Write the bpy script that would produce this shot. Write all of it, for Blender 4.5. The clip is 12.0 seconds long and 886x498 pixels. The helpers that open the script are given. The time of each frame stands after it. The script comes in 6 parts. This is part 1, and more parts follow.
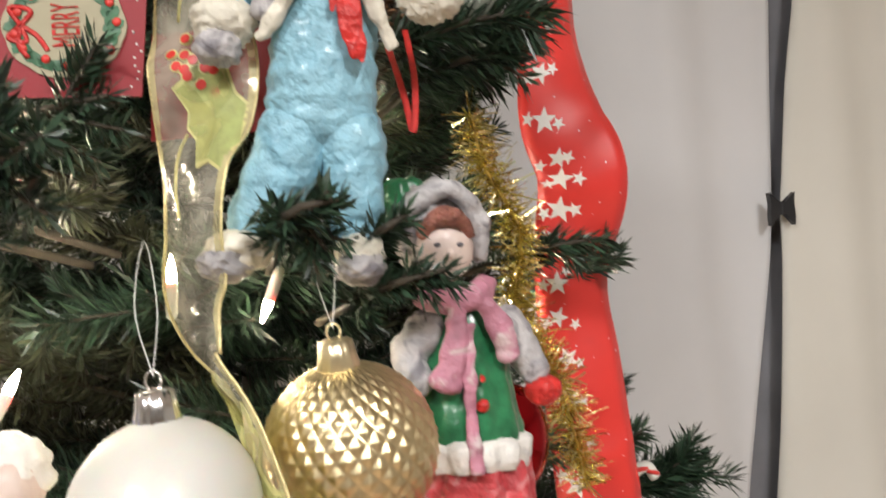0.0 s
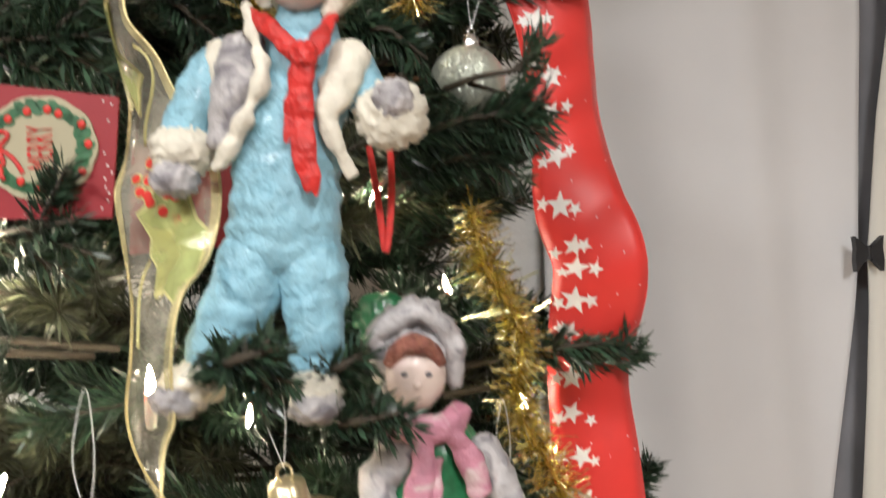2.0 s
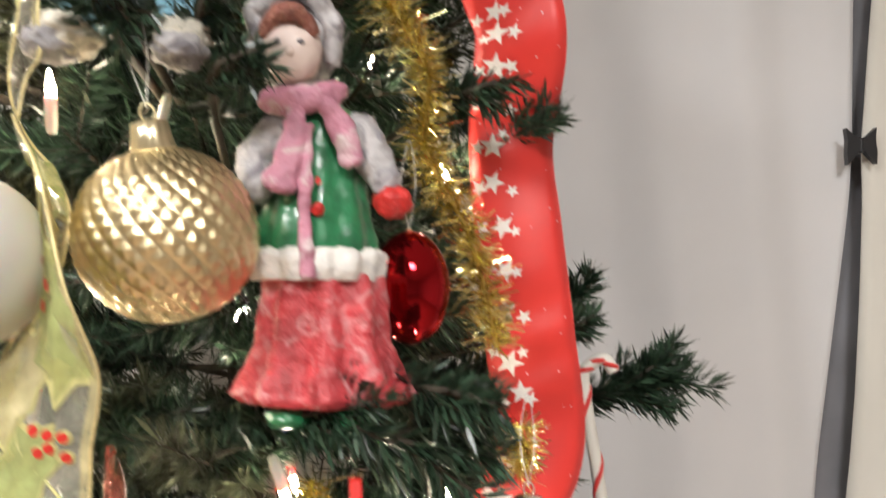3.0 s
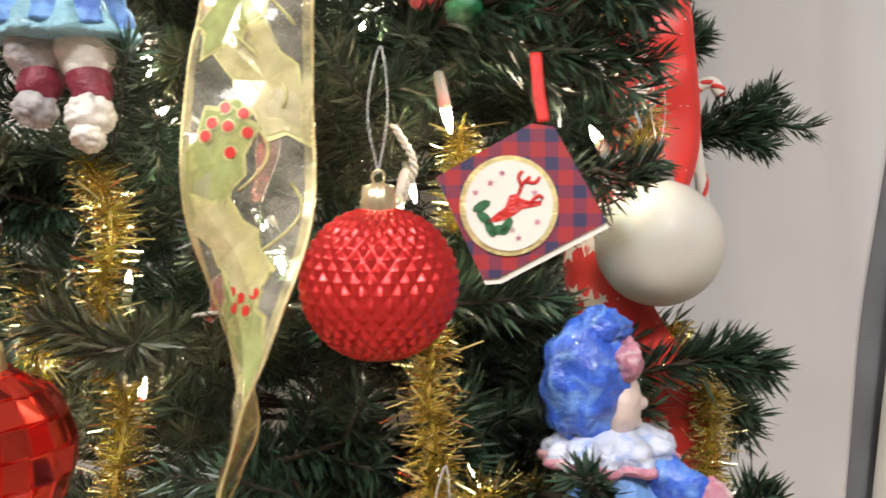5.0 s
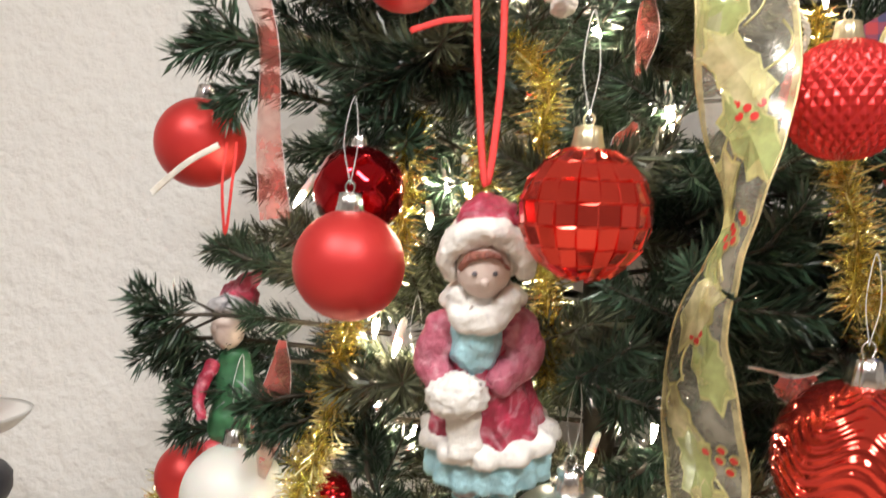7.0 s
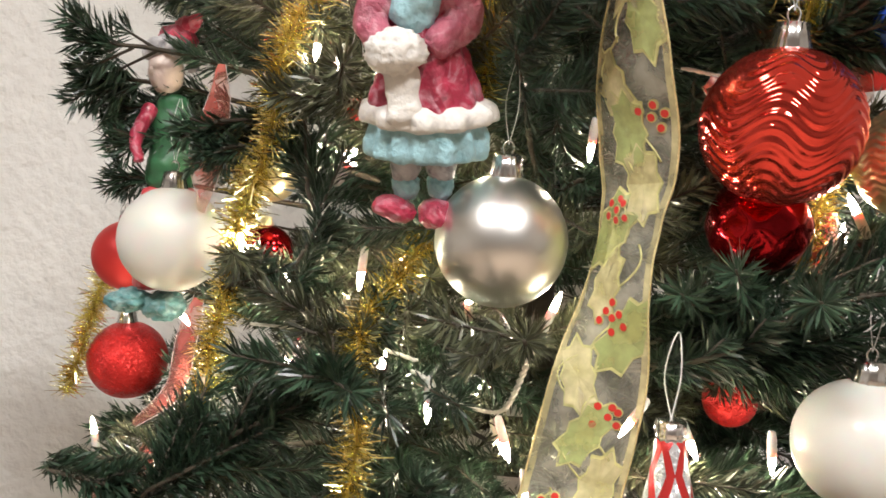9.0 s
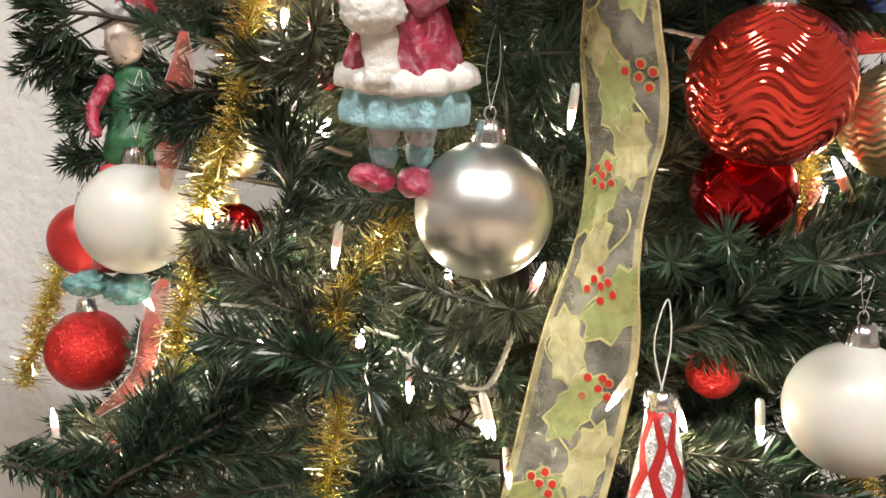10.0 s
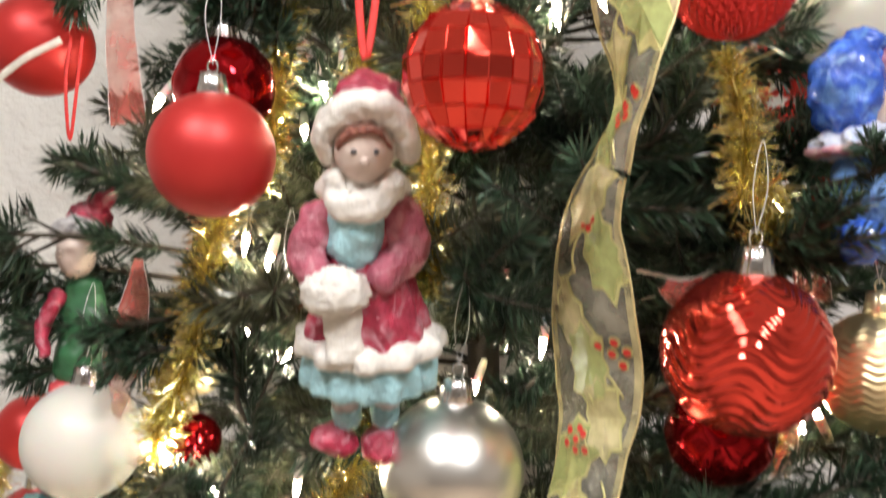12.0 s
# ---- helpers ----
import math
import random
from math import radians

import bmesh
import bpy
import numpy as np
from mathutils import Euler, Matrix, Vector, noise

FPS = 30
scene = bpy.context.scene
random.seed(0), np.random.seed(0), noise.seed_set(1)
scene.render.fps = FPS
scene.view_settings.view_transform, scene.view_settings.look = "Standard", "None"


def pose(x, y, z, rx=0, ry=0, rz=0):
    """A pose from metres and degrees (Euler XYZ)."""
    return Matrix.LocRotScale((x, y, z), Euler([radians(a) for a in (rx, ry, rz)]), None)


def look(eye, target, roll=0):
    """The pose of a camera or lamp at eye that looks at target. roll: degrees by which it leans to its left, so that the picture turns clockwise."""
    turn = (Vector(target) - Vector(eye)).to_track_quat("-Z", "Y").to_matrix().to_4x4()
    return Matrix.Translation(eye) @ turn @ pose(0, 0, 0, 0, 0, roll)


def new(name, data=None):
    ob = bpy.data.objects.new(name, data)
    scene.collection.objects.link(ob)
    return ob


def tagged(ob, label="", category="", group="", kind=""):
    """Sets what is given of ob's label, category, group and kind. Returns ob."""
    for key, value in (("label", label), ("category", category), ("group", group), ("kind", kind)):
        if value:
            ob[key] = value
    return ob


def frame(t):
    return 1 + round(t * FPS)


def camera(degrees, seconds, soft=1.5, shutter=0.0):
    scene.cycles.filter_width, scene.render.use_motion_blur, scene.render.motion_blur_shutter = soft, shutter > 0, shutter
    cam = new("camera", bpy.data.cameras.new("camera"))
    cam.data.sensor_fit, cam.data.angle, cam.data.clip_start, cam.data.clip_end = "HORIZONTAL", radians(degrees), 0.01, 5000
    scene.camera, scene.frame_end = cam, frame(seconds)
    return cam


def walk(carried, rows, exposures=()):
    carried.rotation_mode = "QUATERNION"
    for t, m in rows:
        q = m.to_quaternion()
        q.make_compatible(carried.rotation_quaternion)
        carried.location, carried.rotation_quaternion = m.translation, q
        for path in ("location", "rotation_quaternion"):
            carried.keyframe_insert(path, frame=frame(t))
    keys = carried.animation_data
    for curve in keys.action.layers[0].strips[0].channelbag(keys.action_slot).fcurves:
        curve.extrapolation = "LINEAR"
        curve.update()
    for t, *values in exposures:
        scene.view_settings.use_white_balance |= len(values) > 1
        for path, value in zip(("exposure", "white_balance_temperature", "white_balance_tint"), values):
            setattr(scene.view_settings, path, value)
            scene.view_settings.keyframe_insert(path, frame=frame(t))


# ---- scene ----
cam = camera(58.0, 12.0, 1.5, 0.4)
PATH = [
    (0, 0.0903, -0.3982, 1.4529, 0.85, 3.10, -8.38),
    (0.5, 0.0735, -0.3785, 1.4947, 1.01, 3.44, -7.47),
    (1, 0.0760, -0.3749, 1.5405, 0.31, 2.58, -5.74),
    (1.5, 0.1044, -0.3730, 1.5528, 0.56, 2.35, -3.26),
    (2, 0.1525, -0.3859, 1.5093, 0.73, 1.98, -1.09),
    (2.5, 0.1834, -0.3869, 1.4250, 1.57, 1.98, 0.06),
    (3, 0.2223, -0.3839, 1.3582, 1.63, 1.28, 1.90),
    (3.2, 0.2440, -0.3786, 1.3288, 1.51, 0.91, 2.58),
    (4.8, 0.1598, -0.4063, 1.1878, -0.35, 0.01, 1.71),
    (5, 0.1401, -0.4044, 1.1843, -0.08, 0.01, 1.55),
    (5.5, 0.1026, -0.4377, 1.1785, -0.13, -0.20, 2.11),
    (6, 0.0339, -0.4825, 1.1567, 0.73, -0.29, 1.61),
    (6.5, -0.0300, -0.5000, 1.1300, 0.17, -0.21, 3.00),
    (7, -0.0747, -0.5064, 1.0964, -0.28, 0.17, 3.52),
    (7.5, -0.0885, -0.5149, 1.0476, -1.94, 0.78, 2.60),
    (7.7, -0.0926, -0.5155, 1.0231, -2.30, 0.68, 2.25),
    (9.3, -0.0669, -0.5125, 0.9227, -2.57, -0.05, -1.28),
    (9.5, -0.0838, -0.5057, 0.9256, -3.15, 0.56, -2.53),
    (10, -0.0822, -0.4948, 0.9131, -3.09, 0.79, -3.14),
    (10.5, -0.0769, -0.4997, 0.9108, -3.08, 0.56, -4.00),
    (11, -0.0805, -0.5028, 0.9163, -2.75, 0.56, -4.79),
    (11.5, -0.0792, -0.4932, 0.9759, -3.89, 0.86, -5.29),
    (12, -0.0759, -0.4713, 1.0395, -0.58, 0.63, -5.11),
]
walk(cam, [(t, pose(x, y, z, 90 + pitch, roll, yaw)) for t, x, y, z, pitch, roll, yaw in PATH],
     [(0, -0.30), (2.0, -0.24), (3.2, -0.16), (4.8, -0.20), (7.0, -0.06), (12.0, -0.08)])

# ---- light ----
world = bpy.data.worlds.new("room_air")
scene.world = world
world.use_nodes = True
world.node_tree.nodes["Background"].inputs[0].default_value = (0.9, 0.93, 1.0, 1)
world.node_tree.nodes["Background"].inputs[1].default_value = 0.05


def area(name, eye, target, w, h, power, color):
    lamp = bpy.data.lights.new(name, "AREA")
    lamp.shape, lamp.size, lamp.size_y, lamp.energy, lamp.color = "RECTANGLE", w, h, power, color
    ob = new(name, lamp)
    ob.matrix_world = look(eye, target)
    return ob


area("ceiling_lamp_light", (-0.75, -1.35, 2.40), (-0.75, -1.34, 0), 0.5, 0.5, 42, (1.0, 0.985, 0.975))
area("ceiling_lamp_light", (0.55, -1.7, 2.40), (0.55, -1.69, 0), 0.5, 0.5, 63, (1.0, 0.985, 0.975))


# ---- materials ----
def mat(name, col, rough=0.5, metal=0.0, var=0.2, scale=40.0, bump=0.0, bscale=400.0, coat=0.0, sss=0.0, alpha=1.0,
        emit=0.0, spread=0.0, sheen=0.0, wash=None, bdist=0.002, crease=0.0):
    m = bpy.data.materials.new(name)
    m.use_nodes = True
    nt = m.node_tree
    b = nt.nodes["Principled BSDF"]
    b.inputs["Roughness"].default_value = rough
    b.inputs["Metallic"].default_value = metal
    b.inputs["Coat Weight"].default_value = coat
    b.inputs["Subsurface Weight"].default_value = sss
    b.inputs["Subsurface Scale"].default_value = 0.01
    b.inputs["Alpha"].default_value = alpha
    b.inputs["Sheen Weight"].default_value = sheen
    tc = nt.nodes.new("ShaderNodeTexCoord")
    n1 = nt.nodes.new("ShaderNodeTexNoise")
    n1.inputs["Scale"].default_value = scale
    n1.inputs["Detail"].default_value = 6
    nt.links.new(tc.outputs["Object"], n1.inputs["Vector"])
    ramp = nt.nodes.new("ShaderNodeMapRange")
    ramp.inputs["From Min"].default_value, ramp.inputs["From Max"].default_value = 0.3, 0.7
    ramp.inputs["To Min"].default_value, ramp.inputs["To Max"].default_value = 1 - var, 1 + var
    nt.links.new(n1.outputs["Fac"], ramp.inputs["Value"])
    last = ramp.outputs["Result"]
    if spread:
        geo = nt.nodes.new("ShaderNodeNewGeometry")
        r2 = nt.nodes.new("ShaderNodeMapRange")
        r2.inputs["To Min"].default_value, r2.inputs["To Max"].default_value = 1 - spread, 1 + spread
        nt.links.new(geo.outputs["Random Per Island"], r2.inputs["Value"])
        mu = nt.nodes.new("ShaderNodeMath")
        mu.operation = "MULTIPLY"
        nt.links.new(last, mu.inputs[0])
        nt.links.new(r2.outputs["Result"], mu.inputs[1])
        last = mu.outputs[0]
    vm = nt.nodes.new("ShaderNodeVectorMath")
    vm.operation = "SCALE"
    vm.inputs[0].default_value = col
    nt.links.new(last, vm.inputs["Scale"])
    tint = vm.outputs["Vector"]
    if wash:  # a second thin coat, brushed on unevenly
        n3 = nt.nodes.new("ShaderNodeTexNoise")
        n3.inputs["Scale"].default_value, n3.inputs["Detail"].default_value, n3.inputs["Distortion"].default_value = wash[1], 5, 1.2
        nt.links.new(tc.outputs["Object"], n3.inputs["Vector"])
        r3 = nt.nodes.new("ShaderNodeMapRange")
        r3.inputs["From Min"].default_value, r3.inputs["From Max"].default_value = 0.50, 0.68
        r3.inputs["To Max"].default_value = wash[2]
        nt.links.new(n3.outputs["Fac"], r3.inputs["Value"])
        mx = nt.nodes.new("ShaderNodeMix")
        mx.data_type = "RGBA"
        nt.links.new(r3.outputs["Result"], mx.inputs["Factor"])
        nt.links.new(tint, mx.inputs["A"])
        mx.inputs["B"].default_value = (*wash[0], 1)
        tint = mx.outputs["Result"]
    nt.links.new(tint, b.inputs["Base Color"])
    if emit:
        b.inputs["Emission Color"].default_value = (*col, 1)
        b.inputs["Emission Strength"].default_value = emit
    if bump:
        n2 = nt.nodes.new("ShaderNodeTexNoise")
        n2.inputs["Scale"].default_value = bscale
        n2.inputs["Detail"].default_value = 4
        nt.links.new(tc.outputs["Object"], n2.inputs["Vector"])
        bp = nt.nodes.new("ShaderNodeBump")
        bp.inputs["Strength"].default_value = bump
        bp.inputs["Distance"].default_value = bdist
        nt.links.new(n2.outputs["Fac"], bp.inputs["Height"])
        nt.links.new(bp.outputs["Normal"], b.inputs["Normal"])
        if crease:  # broader folds and tool ridges
            n4 = nt.nodes.new("ShaderNodeTexNoise")
            n4.noise_type = "RIDGED_MULTIFRACTAL"
            n4.inputs["Scale"].default_value, n4.inputs["Detail"].default_value, n4.inputs["Distortion"].default_value = 62, 2, 0.8
            nt.links.new(tc.outputs["Object"], n4.inputs["Vector"])
            b2 = nt.nodes.new("ShaderNodeBump")
            b2.inputs["Strength"].default_value, b2.inputs["Distance"].default_value = crease, 0.0022
            nt.links.new(n4.outputs["Fac"], b2.inputs["Height"])
            nt.links.new(bp.outputs["Normal"], b2.inputs["Normal"])
            nt.links.new(b2.outputs["Normal"], b.inputs["Normal"])
    return m


def sparkle(name, col, dark, rough=0.3, cell=1400.0):
    """Glitter: small cells that each tilt their own way."""
    m = mat(name, col, rough, 0.6, 0.25, 60)
    nt = m.node_tree
    b = nt.nodes["Principled BSDF"]
    tc = nt.nodes.new("ShaderNodeTexCoord")
    v = nt.nodes.new("ShaderNodeTexVoronoi")
    v.inputs["Scale"].default_value = cell
    nt.links.new(tc.outputs["Object"], v.inputs["Vector"])
    sub = nt.nodes.new("ShaderNodeVectorMath")
    sub.operation = "SUBTRACT"
    sub.inputs[1].default_value = (0.5, 0.5, 0.5)
    nt.links.new(v.outputs["Color"], sub.inputs[0])
    sc = nt.nodes.new("ShaderNodeVectorMath")
    sc.operation = "SCALE"
    sc.inputs["Scale"].default_value = dark
    nt.links.new(sub.outputs["Vector"], sc.inputs[0])
    geo = nt.nodes.new("ShaderNodeNewGeometry")
    add = nt.nodes.new("ShaderNodeVectorMath")
    nt.links.new(geo.outputs["Normal"], add.inputs[0])
    nt.links.new(sc.outputs["Vector"], add.inputs[1])
    nrm = nt.nodes.new("ShaderNodeVectorMath")
    nrm.operation = "NORMALIZE"
    nt.links.new(add.outputs["Vector"], nrm.inputs[0])
    nt.links.new(nrm.outputs["Vector"], b.inputs["Normal"])
    return m


M = {}
M["wall"] = mat("painted_orange_peel_plaster", (0.78, 0.77, 0.74), 0.75, 0, 0.03, 3, 1.0, 38, bdist=0.009)
M["curtain"] = mat("white_curtain_cloth", (0.76, 0.76, 0.77), 0.85, 0, 0.05, 4, 0.15, 900, sheen=0.2)
M["curtain_cream"] = mat("cream_curtain_cloth", (0.78, 0.76, 0.69), 0.85, 0, 0.05, 4, 0.15, 900, sheen=0.2)
# Grey of the panel that shades the slit between the curtains.
M["dark"] = mat("slit_shade_grey", (0.22, 0.22, 0.24), 0.7, 0, 0.2, 10)
M["black"] = mat("black_plastic", (0.02, 0.02, 0.022), 0.4, 0, 0.2, 50, 0.1)
M["ceil"] = mat("ceiling_paint", (0.8, 0.79, 0.77), 0.8, 0, 0.03, 3, 0.3, 60)
M["floor"] = mat("beige_carpet_pile", (0.46, 0.35, 0.26), 0.9, 0, 0.10, 6, 0.5, 300)
M["needle"] = mat("green_pine_needle", (0.027, 0.052, 0.030), 0.32, 0, 0.4, 14, spread=0.75)
M["needle_light"] = mat("olive_pine_needle", (0.070, 0.077, 0.044), 0.30, 0, 0.4, 14, spread=0.75)
M["bark"] = mat("brown_wire_stem", (0.045, 0.035, 0.022), 0.7, 0, 0.3, 80, 0.4)
M["gold"] = mat("gold_tinsel_foil", (0.95, 0.80, 0.40), 0.2, 1.0, 0.15, 60, spread=0.35)
M["gold_core"] = mat("gold_thread", (0.55, 0.38, 0.10), 0.4, 0.8, 0.2, 90)
M["gold_ball"] = mat("champagne_gold_lacquer", (0.84, 0.70, 0.42), 0.36, 1.0, 0.06, 30)
M["gold_cap"] = mat("pale_gold_cap", (0.85, 0.74, 0.48), 0.3, 0.9, 0.1, 60)
M["silver_cap"] = mat("silver_cap", (0.82, 0.82, 0.82), 0.2, 1.0, 0.1, 60)
M["red_satin"] = mat("matte_red_lacquer", (0.52, 0.032, 0.03), 0.42, 0.35, 0.06, 20, 0.05, 900)
M["red_gloss"] = mat("shiny_red_lacquer", (0.86, 0.085, 0.06), 0.08, 0.92, 0.06, 20)
M["red_dark"] = mat("shiny_dark_red_lacquer", (0.42, 0.012, 0.018), 0.08, 0.95, 0.08, 20)
M["red_deep"] = mat("red_foil_lacquer", (0.68, 0.04, 0.04), 0.3, 0.7, 0.06, 30)
M["pearl"] = mat("white_pearl_lacquer", (0.64, 0.63, 0.58), 0.42, 0.0, 0.04, 12, 0.04, 1200, coat=0.25, sss=0.2)
M["silver"] = mat("satin_silver_lacquer", (0.84, 0.83, 0.80), 0.32, 1.0, 0.03, 12)
M["glit_red"] = sparkle("red_glitter", (0.62, 0.03, 0.03), 1.1)
M["glit_grey"] = sparkle("sage_silver_glitter", (0.52, 0.56, 0.48), 0.8)
M["glit_silver"] = sparkle("silver_glitter", (0.80, 0.82, 0.86), 1.2)
M["red_rib"] = mat("red_satin_ribbon", (0.68, 0.035, 0.028), 0.42, 0.0, 0.08, 30, 0.1, 1500, sheen=0.2)
M["star"] = mat("white_print", (0.78, 0.74, 0.70), 0.5, 0.0, 0.08, 60)
M["leaf_edge"] = mat("pale_yellow_print", (0.58, 0.55, 0.24), 0.4, 0.1, 0.2, 200)
M["gold_rim"] = mat("pale_gold_rim", (0.62, 0.52, 0.24), 0.35, 0.5, 0.25, 200, 0.3, 900)
M["berry"] = mat("red_print", (0.62, 0.035, 0.025), 0.4, 0.0, 0.1, 60)
M["wire_gold"] = mat("gold_wire_edge", (0.66, 0.56, 0.28), 0.4, 0.45, 0.2, 400)
M["paper_red"] = mat("red_card", (0.28, 0.018, 0.025), 0.55, 0, 0.08, 30, 0.1, 700)
M["paper_cream"] = mat("cream_card", (0.40, 0.36, 0.24), 0.6, 0, 0.06, 30)
M["paper_white"] = mat("white_card", (0.78, 0.75, 0.68), 0.6, 0, 0.04, 30)
M["green_paint"] = mat("green_paint", (0.035, 0.13, 0.055), 0.4, 0, 0.3, 60, 0.3, 200)
M["green_gloss"] = mat("glossy_green_paint", (0.025, 0.17, 0.07), 0.28, 0, 0.4, 120, 0.5, 150, coat=0.3)
PALE, GREY, DARK = (0.70, 0.68, 0.64), (0.34, 0.33, 0.34), (0.05, 0.05, 0.06)
M["cyan"] = mat("sky_blue_clay_paint", (0.27, 0.51, 0.62), 0.40, 0, 0.22, 90, 0.8, 260, coat=0.15, wash=((0.14, 0.34, 0.45), 60, 0.6), bdist=0.003, crease=0.7)
M["pale_cyan"] = mat("pale_blue_clay_paint", (0.36, 0.60, 0.66), 0.42, 0, 0.2, 90, 0.8, 260, coat=0.15, wash=((0.22, 0.44, 0.50), 90, 0.6), bdist=0.003, crease=0.7)
M["blue"] = mat("cobalt_blue_clay_paint", (0.035, 0.11, 0.55), 0.2, 0, 0.4, 90, 0.7, 260, coat=0.4, wash=((0.16, 0.34, 0.74), 75, 0.9), bdist=0.003, crease=0.7)
M["lblue"] = mat("light_blue_clay_paint", (0.16, 0.34, 0.72), 0.38, 0, 0.3, 90, 0.7, 260, wash=((0.05, 0.13, 0.50), 70, 0.85), bdist=0.003, crease=0.7)
M["pink"] = mat("pink_clay_paint", (0.50, 0.21, 0.28), 0.45, 0, 0.2, 90, 0.8, 260, wash=(PALE, 80, 0.6), bdist=0.003, crease=0.7)
M["rose"] = mat("rose_red_clay_paint", (0.38, 0.028, 0.065), 0.35, 0, 0.4, 90, 0.8, 260, coat=0.2, wash=((0.60, 0.30, 0.36), 85, 0.7), bdist=0.003, crease=0.7)
M["dusty_rose"] = mat("dusty_rose_clay_paint", (0.42, 0.10, 0.15), 0.42, 0, 0.3, 90, 0.8, 260, wash=((0.58, 0.30, 0.34), 85, 0.6), bdist=0.003, crease=0.7)
M["coral"] = mat("coral_red_clay_paint", (0.52, 0.055, 0.065), 0.40, 0, 0.35, 90, 0.8, 260, wash=((0.66, 0.36, 0.36), 75, 0.7), bdist=0.003, crease=0.7)
M["scarf"] = mat("bright_red_clay_paint", (0.60, 0.03, 0.025), 0.38, 0, 0.25, 90, 0.8, 260, wash=((0.36, 0.02, 0.02), 90, 0.7), bdist=0.003, crease=0.7)
M["fur"] = mat("cream_clay_fur", (0.74, 0.70, 0.59), 0.6, 0, 0.12, 110, 0.6, 300, wash=((0.50, 0.46, 0.38), 120, 0.35), bdist=0.002, crease=0.7)
M["white_clay"] = mat("white_clay", (0.76, 0.73, 0.68), 0.55, 0, 0.1, 110, 0.6, 300, wash=((0.48, 0.47, 0.48), 100, 0.4), bdist=0.002, crease=0.7)
M["grey_clay"] = mat("grey_washed_clay", (0.46, 0.44, 0.44), 0.55, 0, 0.3, 70, 0.8, 300, wash=((0.15, 0.14, 0.16), 75, 0.85), bdist=0.002, crease=0.7)
M["skin"] = mat("painted_skin_tone", (0.64, 0.52, 0.46), 0.40, 0, 0.1, 60, 0.3, 260, coat=0.2, wash=((0.56, 0.36, 0.32), 55, 0.35), bdist=0.002)
M["hair"] = mat("auburn_paint", (0.26, 0.09, 0.065), 0.45, 0, 0.4, 250, 1.0, 420, wash=((0.36, 0.16, 0.10), 240, 0.7), bdist=0.003)
M["ink"] = mat("dark_paint", (0.10, 0.09, 0.10), 0.5, 0, 0.2, 90)
M["lip"] = mat("rose_paint", (0.42, 0.17, 0.15), 0.45, 0, 0.2, 90)
M["burgundy"] = mat("burgundy_paint", (0.20, 0.02, 0.04), 0.45, 0, 0.3, 90, 0.6, 260, wash=((0.42, 0.16, 0.18), 90, 0.5), bdist=0.003, crease=0.7)
M["cord_red"] = mat("red_cord", (0.66, 0.03, 0.025), 0.55, 0, 0.15, 300, 0.3, 1500)
M["cord_blue"] = mat("blue_cord", (0.05, 0.22, 0.42), 0.6, 0, 0.2, 300)
M["thread"] = mat("clear_grey_thread", (0.62, 0.62, 0.62), 0.25, 0, 0.1, 300)
M["wire"] = mat("white_light_wire", (0.66, 0.62, 0.54), 0.4, 0, 0.15, 120, 0.2, 500)
M["socket"] = mat("white_socket_plastic", (0.60, 0.58, 0.52), 0.35, 0, 0.08, 60, sss=0.2)
M["bulb"] = mat("lit_bulb_glass", (1.0, 0.86, 0.64), 0.2, 0, 0, 10, emit=420)
M["bottle"] = mat("white_glazed_dish", (0.76, 0.75, 0.72), 0.3, 0, 0.04, 20)
M["cone"] = mat("brown_cone_scale", (0.16, 0.08, 0.035), 0.5, 0.2, 0.4, 90, 0.4, 300)
M["teal_clay"] = mat("teal_clay_paint", (0.10, 0.24, 0.24), 0.45, 0, 0.3, 90, 0.8, 260, wash=((0.30, 0.40, 0.38), 90, 0.6), bdist=0.003)
M["ruffle"] = mat("pale_blue_white_glaze", (0.56, 0.60, 0.74), 0.35, 0, 0.15, 90, 0.7, 260, coat=0.2, wash=((0.20, 0.36, 0.72), 110, 0.6), bdist=0.003, crease=0.7)
M["eye_white"] = mat("pale_eye_paint", (0.62, 0.60, 0.56), 0.35, 0, 0.05, 60)
M["iris"] = mat("grey_blue_eye_paint", (0.20, 0.26, 0.28), 0.3, 0, 0.2, 300)
M["lavender"] = mat("pale_lavender_clay_paint", (0.44, 0.36, 0.44), 0.45, 0, 0.2, 90, 0.7, 260, wash=((0.26, 0.22, 0.27), 80, 0.6), bdist=0.003, crease=0.7)
M["table"] = mat("dark_painted_wood", (0.03, 0.03, 0.04), 0.5, 0, 0.3, 20, 0.2, 120)
M["lamp_glass"] = mat("lit_ceiling_diffuser", (1.0, 0.94, 0.86), 0.4, 0, 0, 10, emit=9)


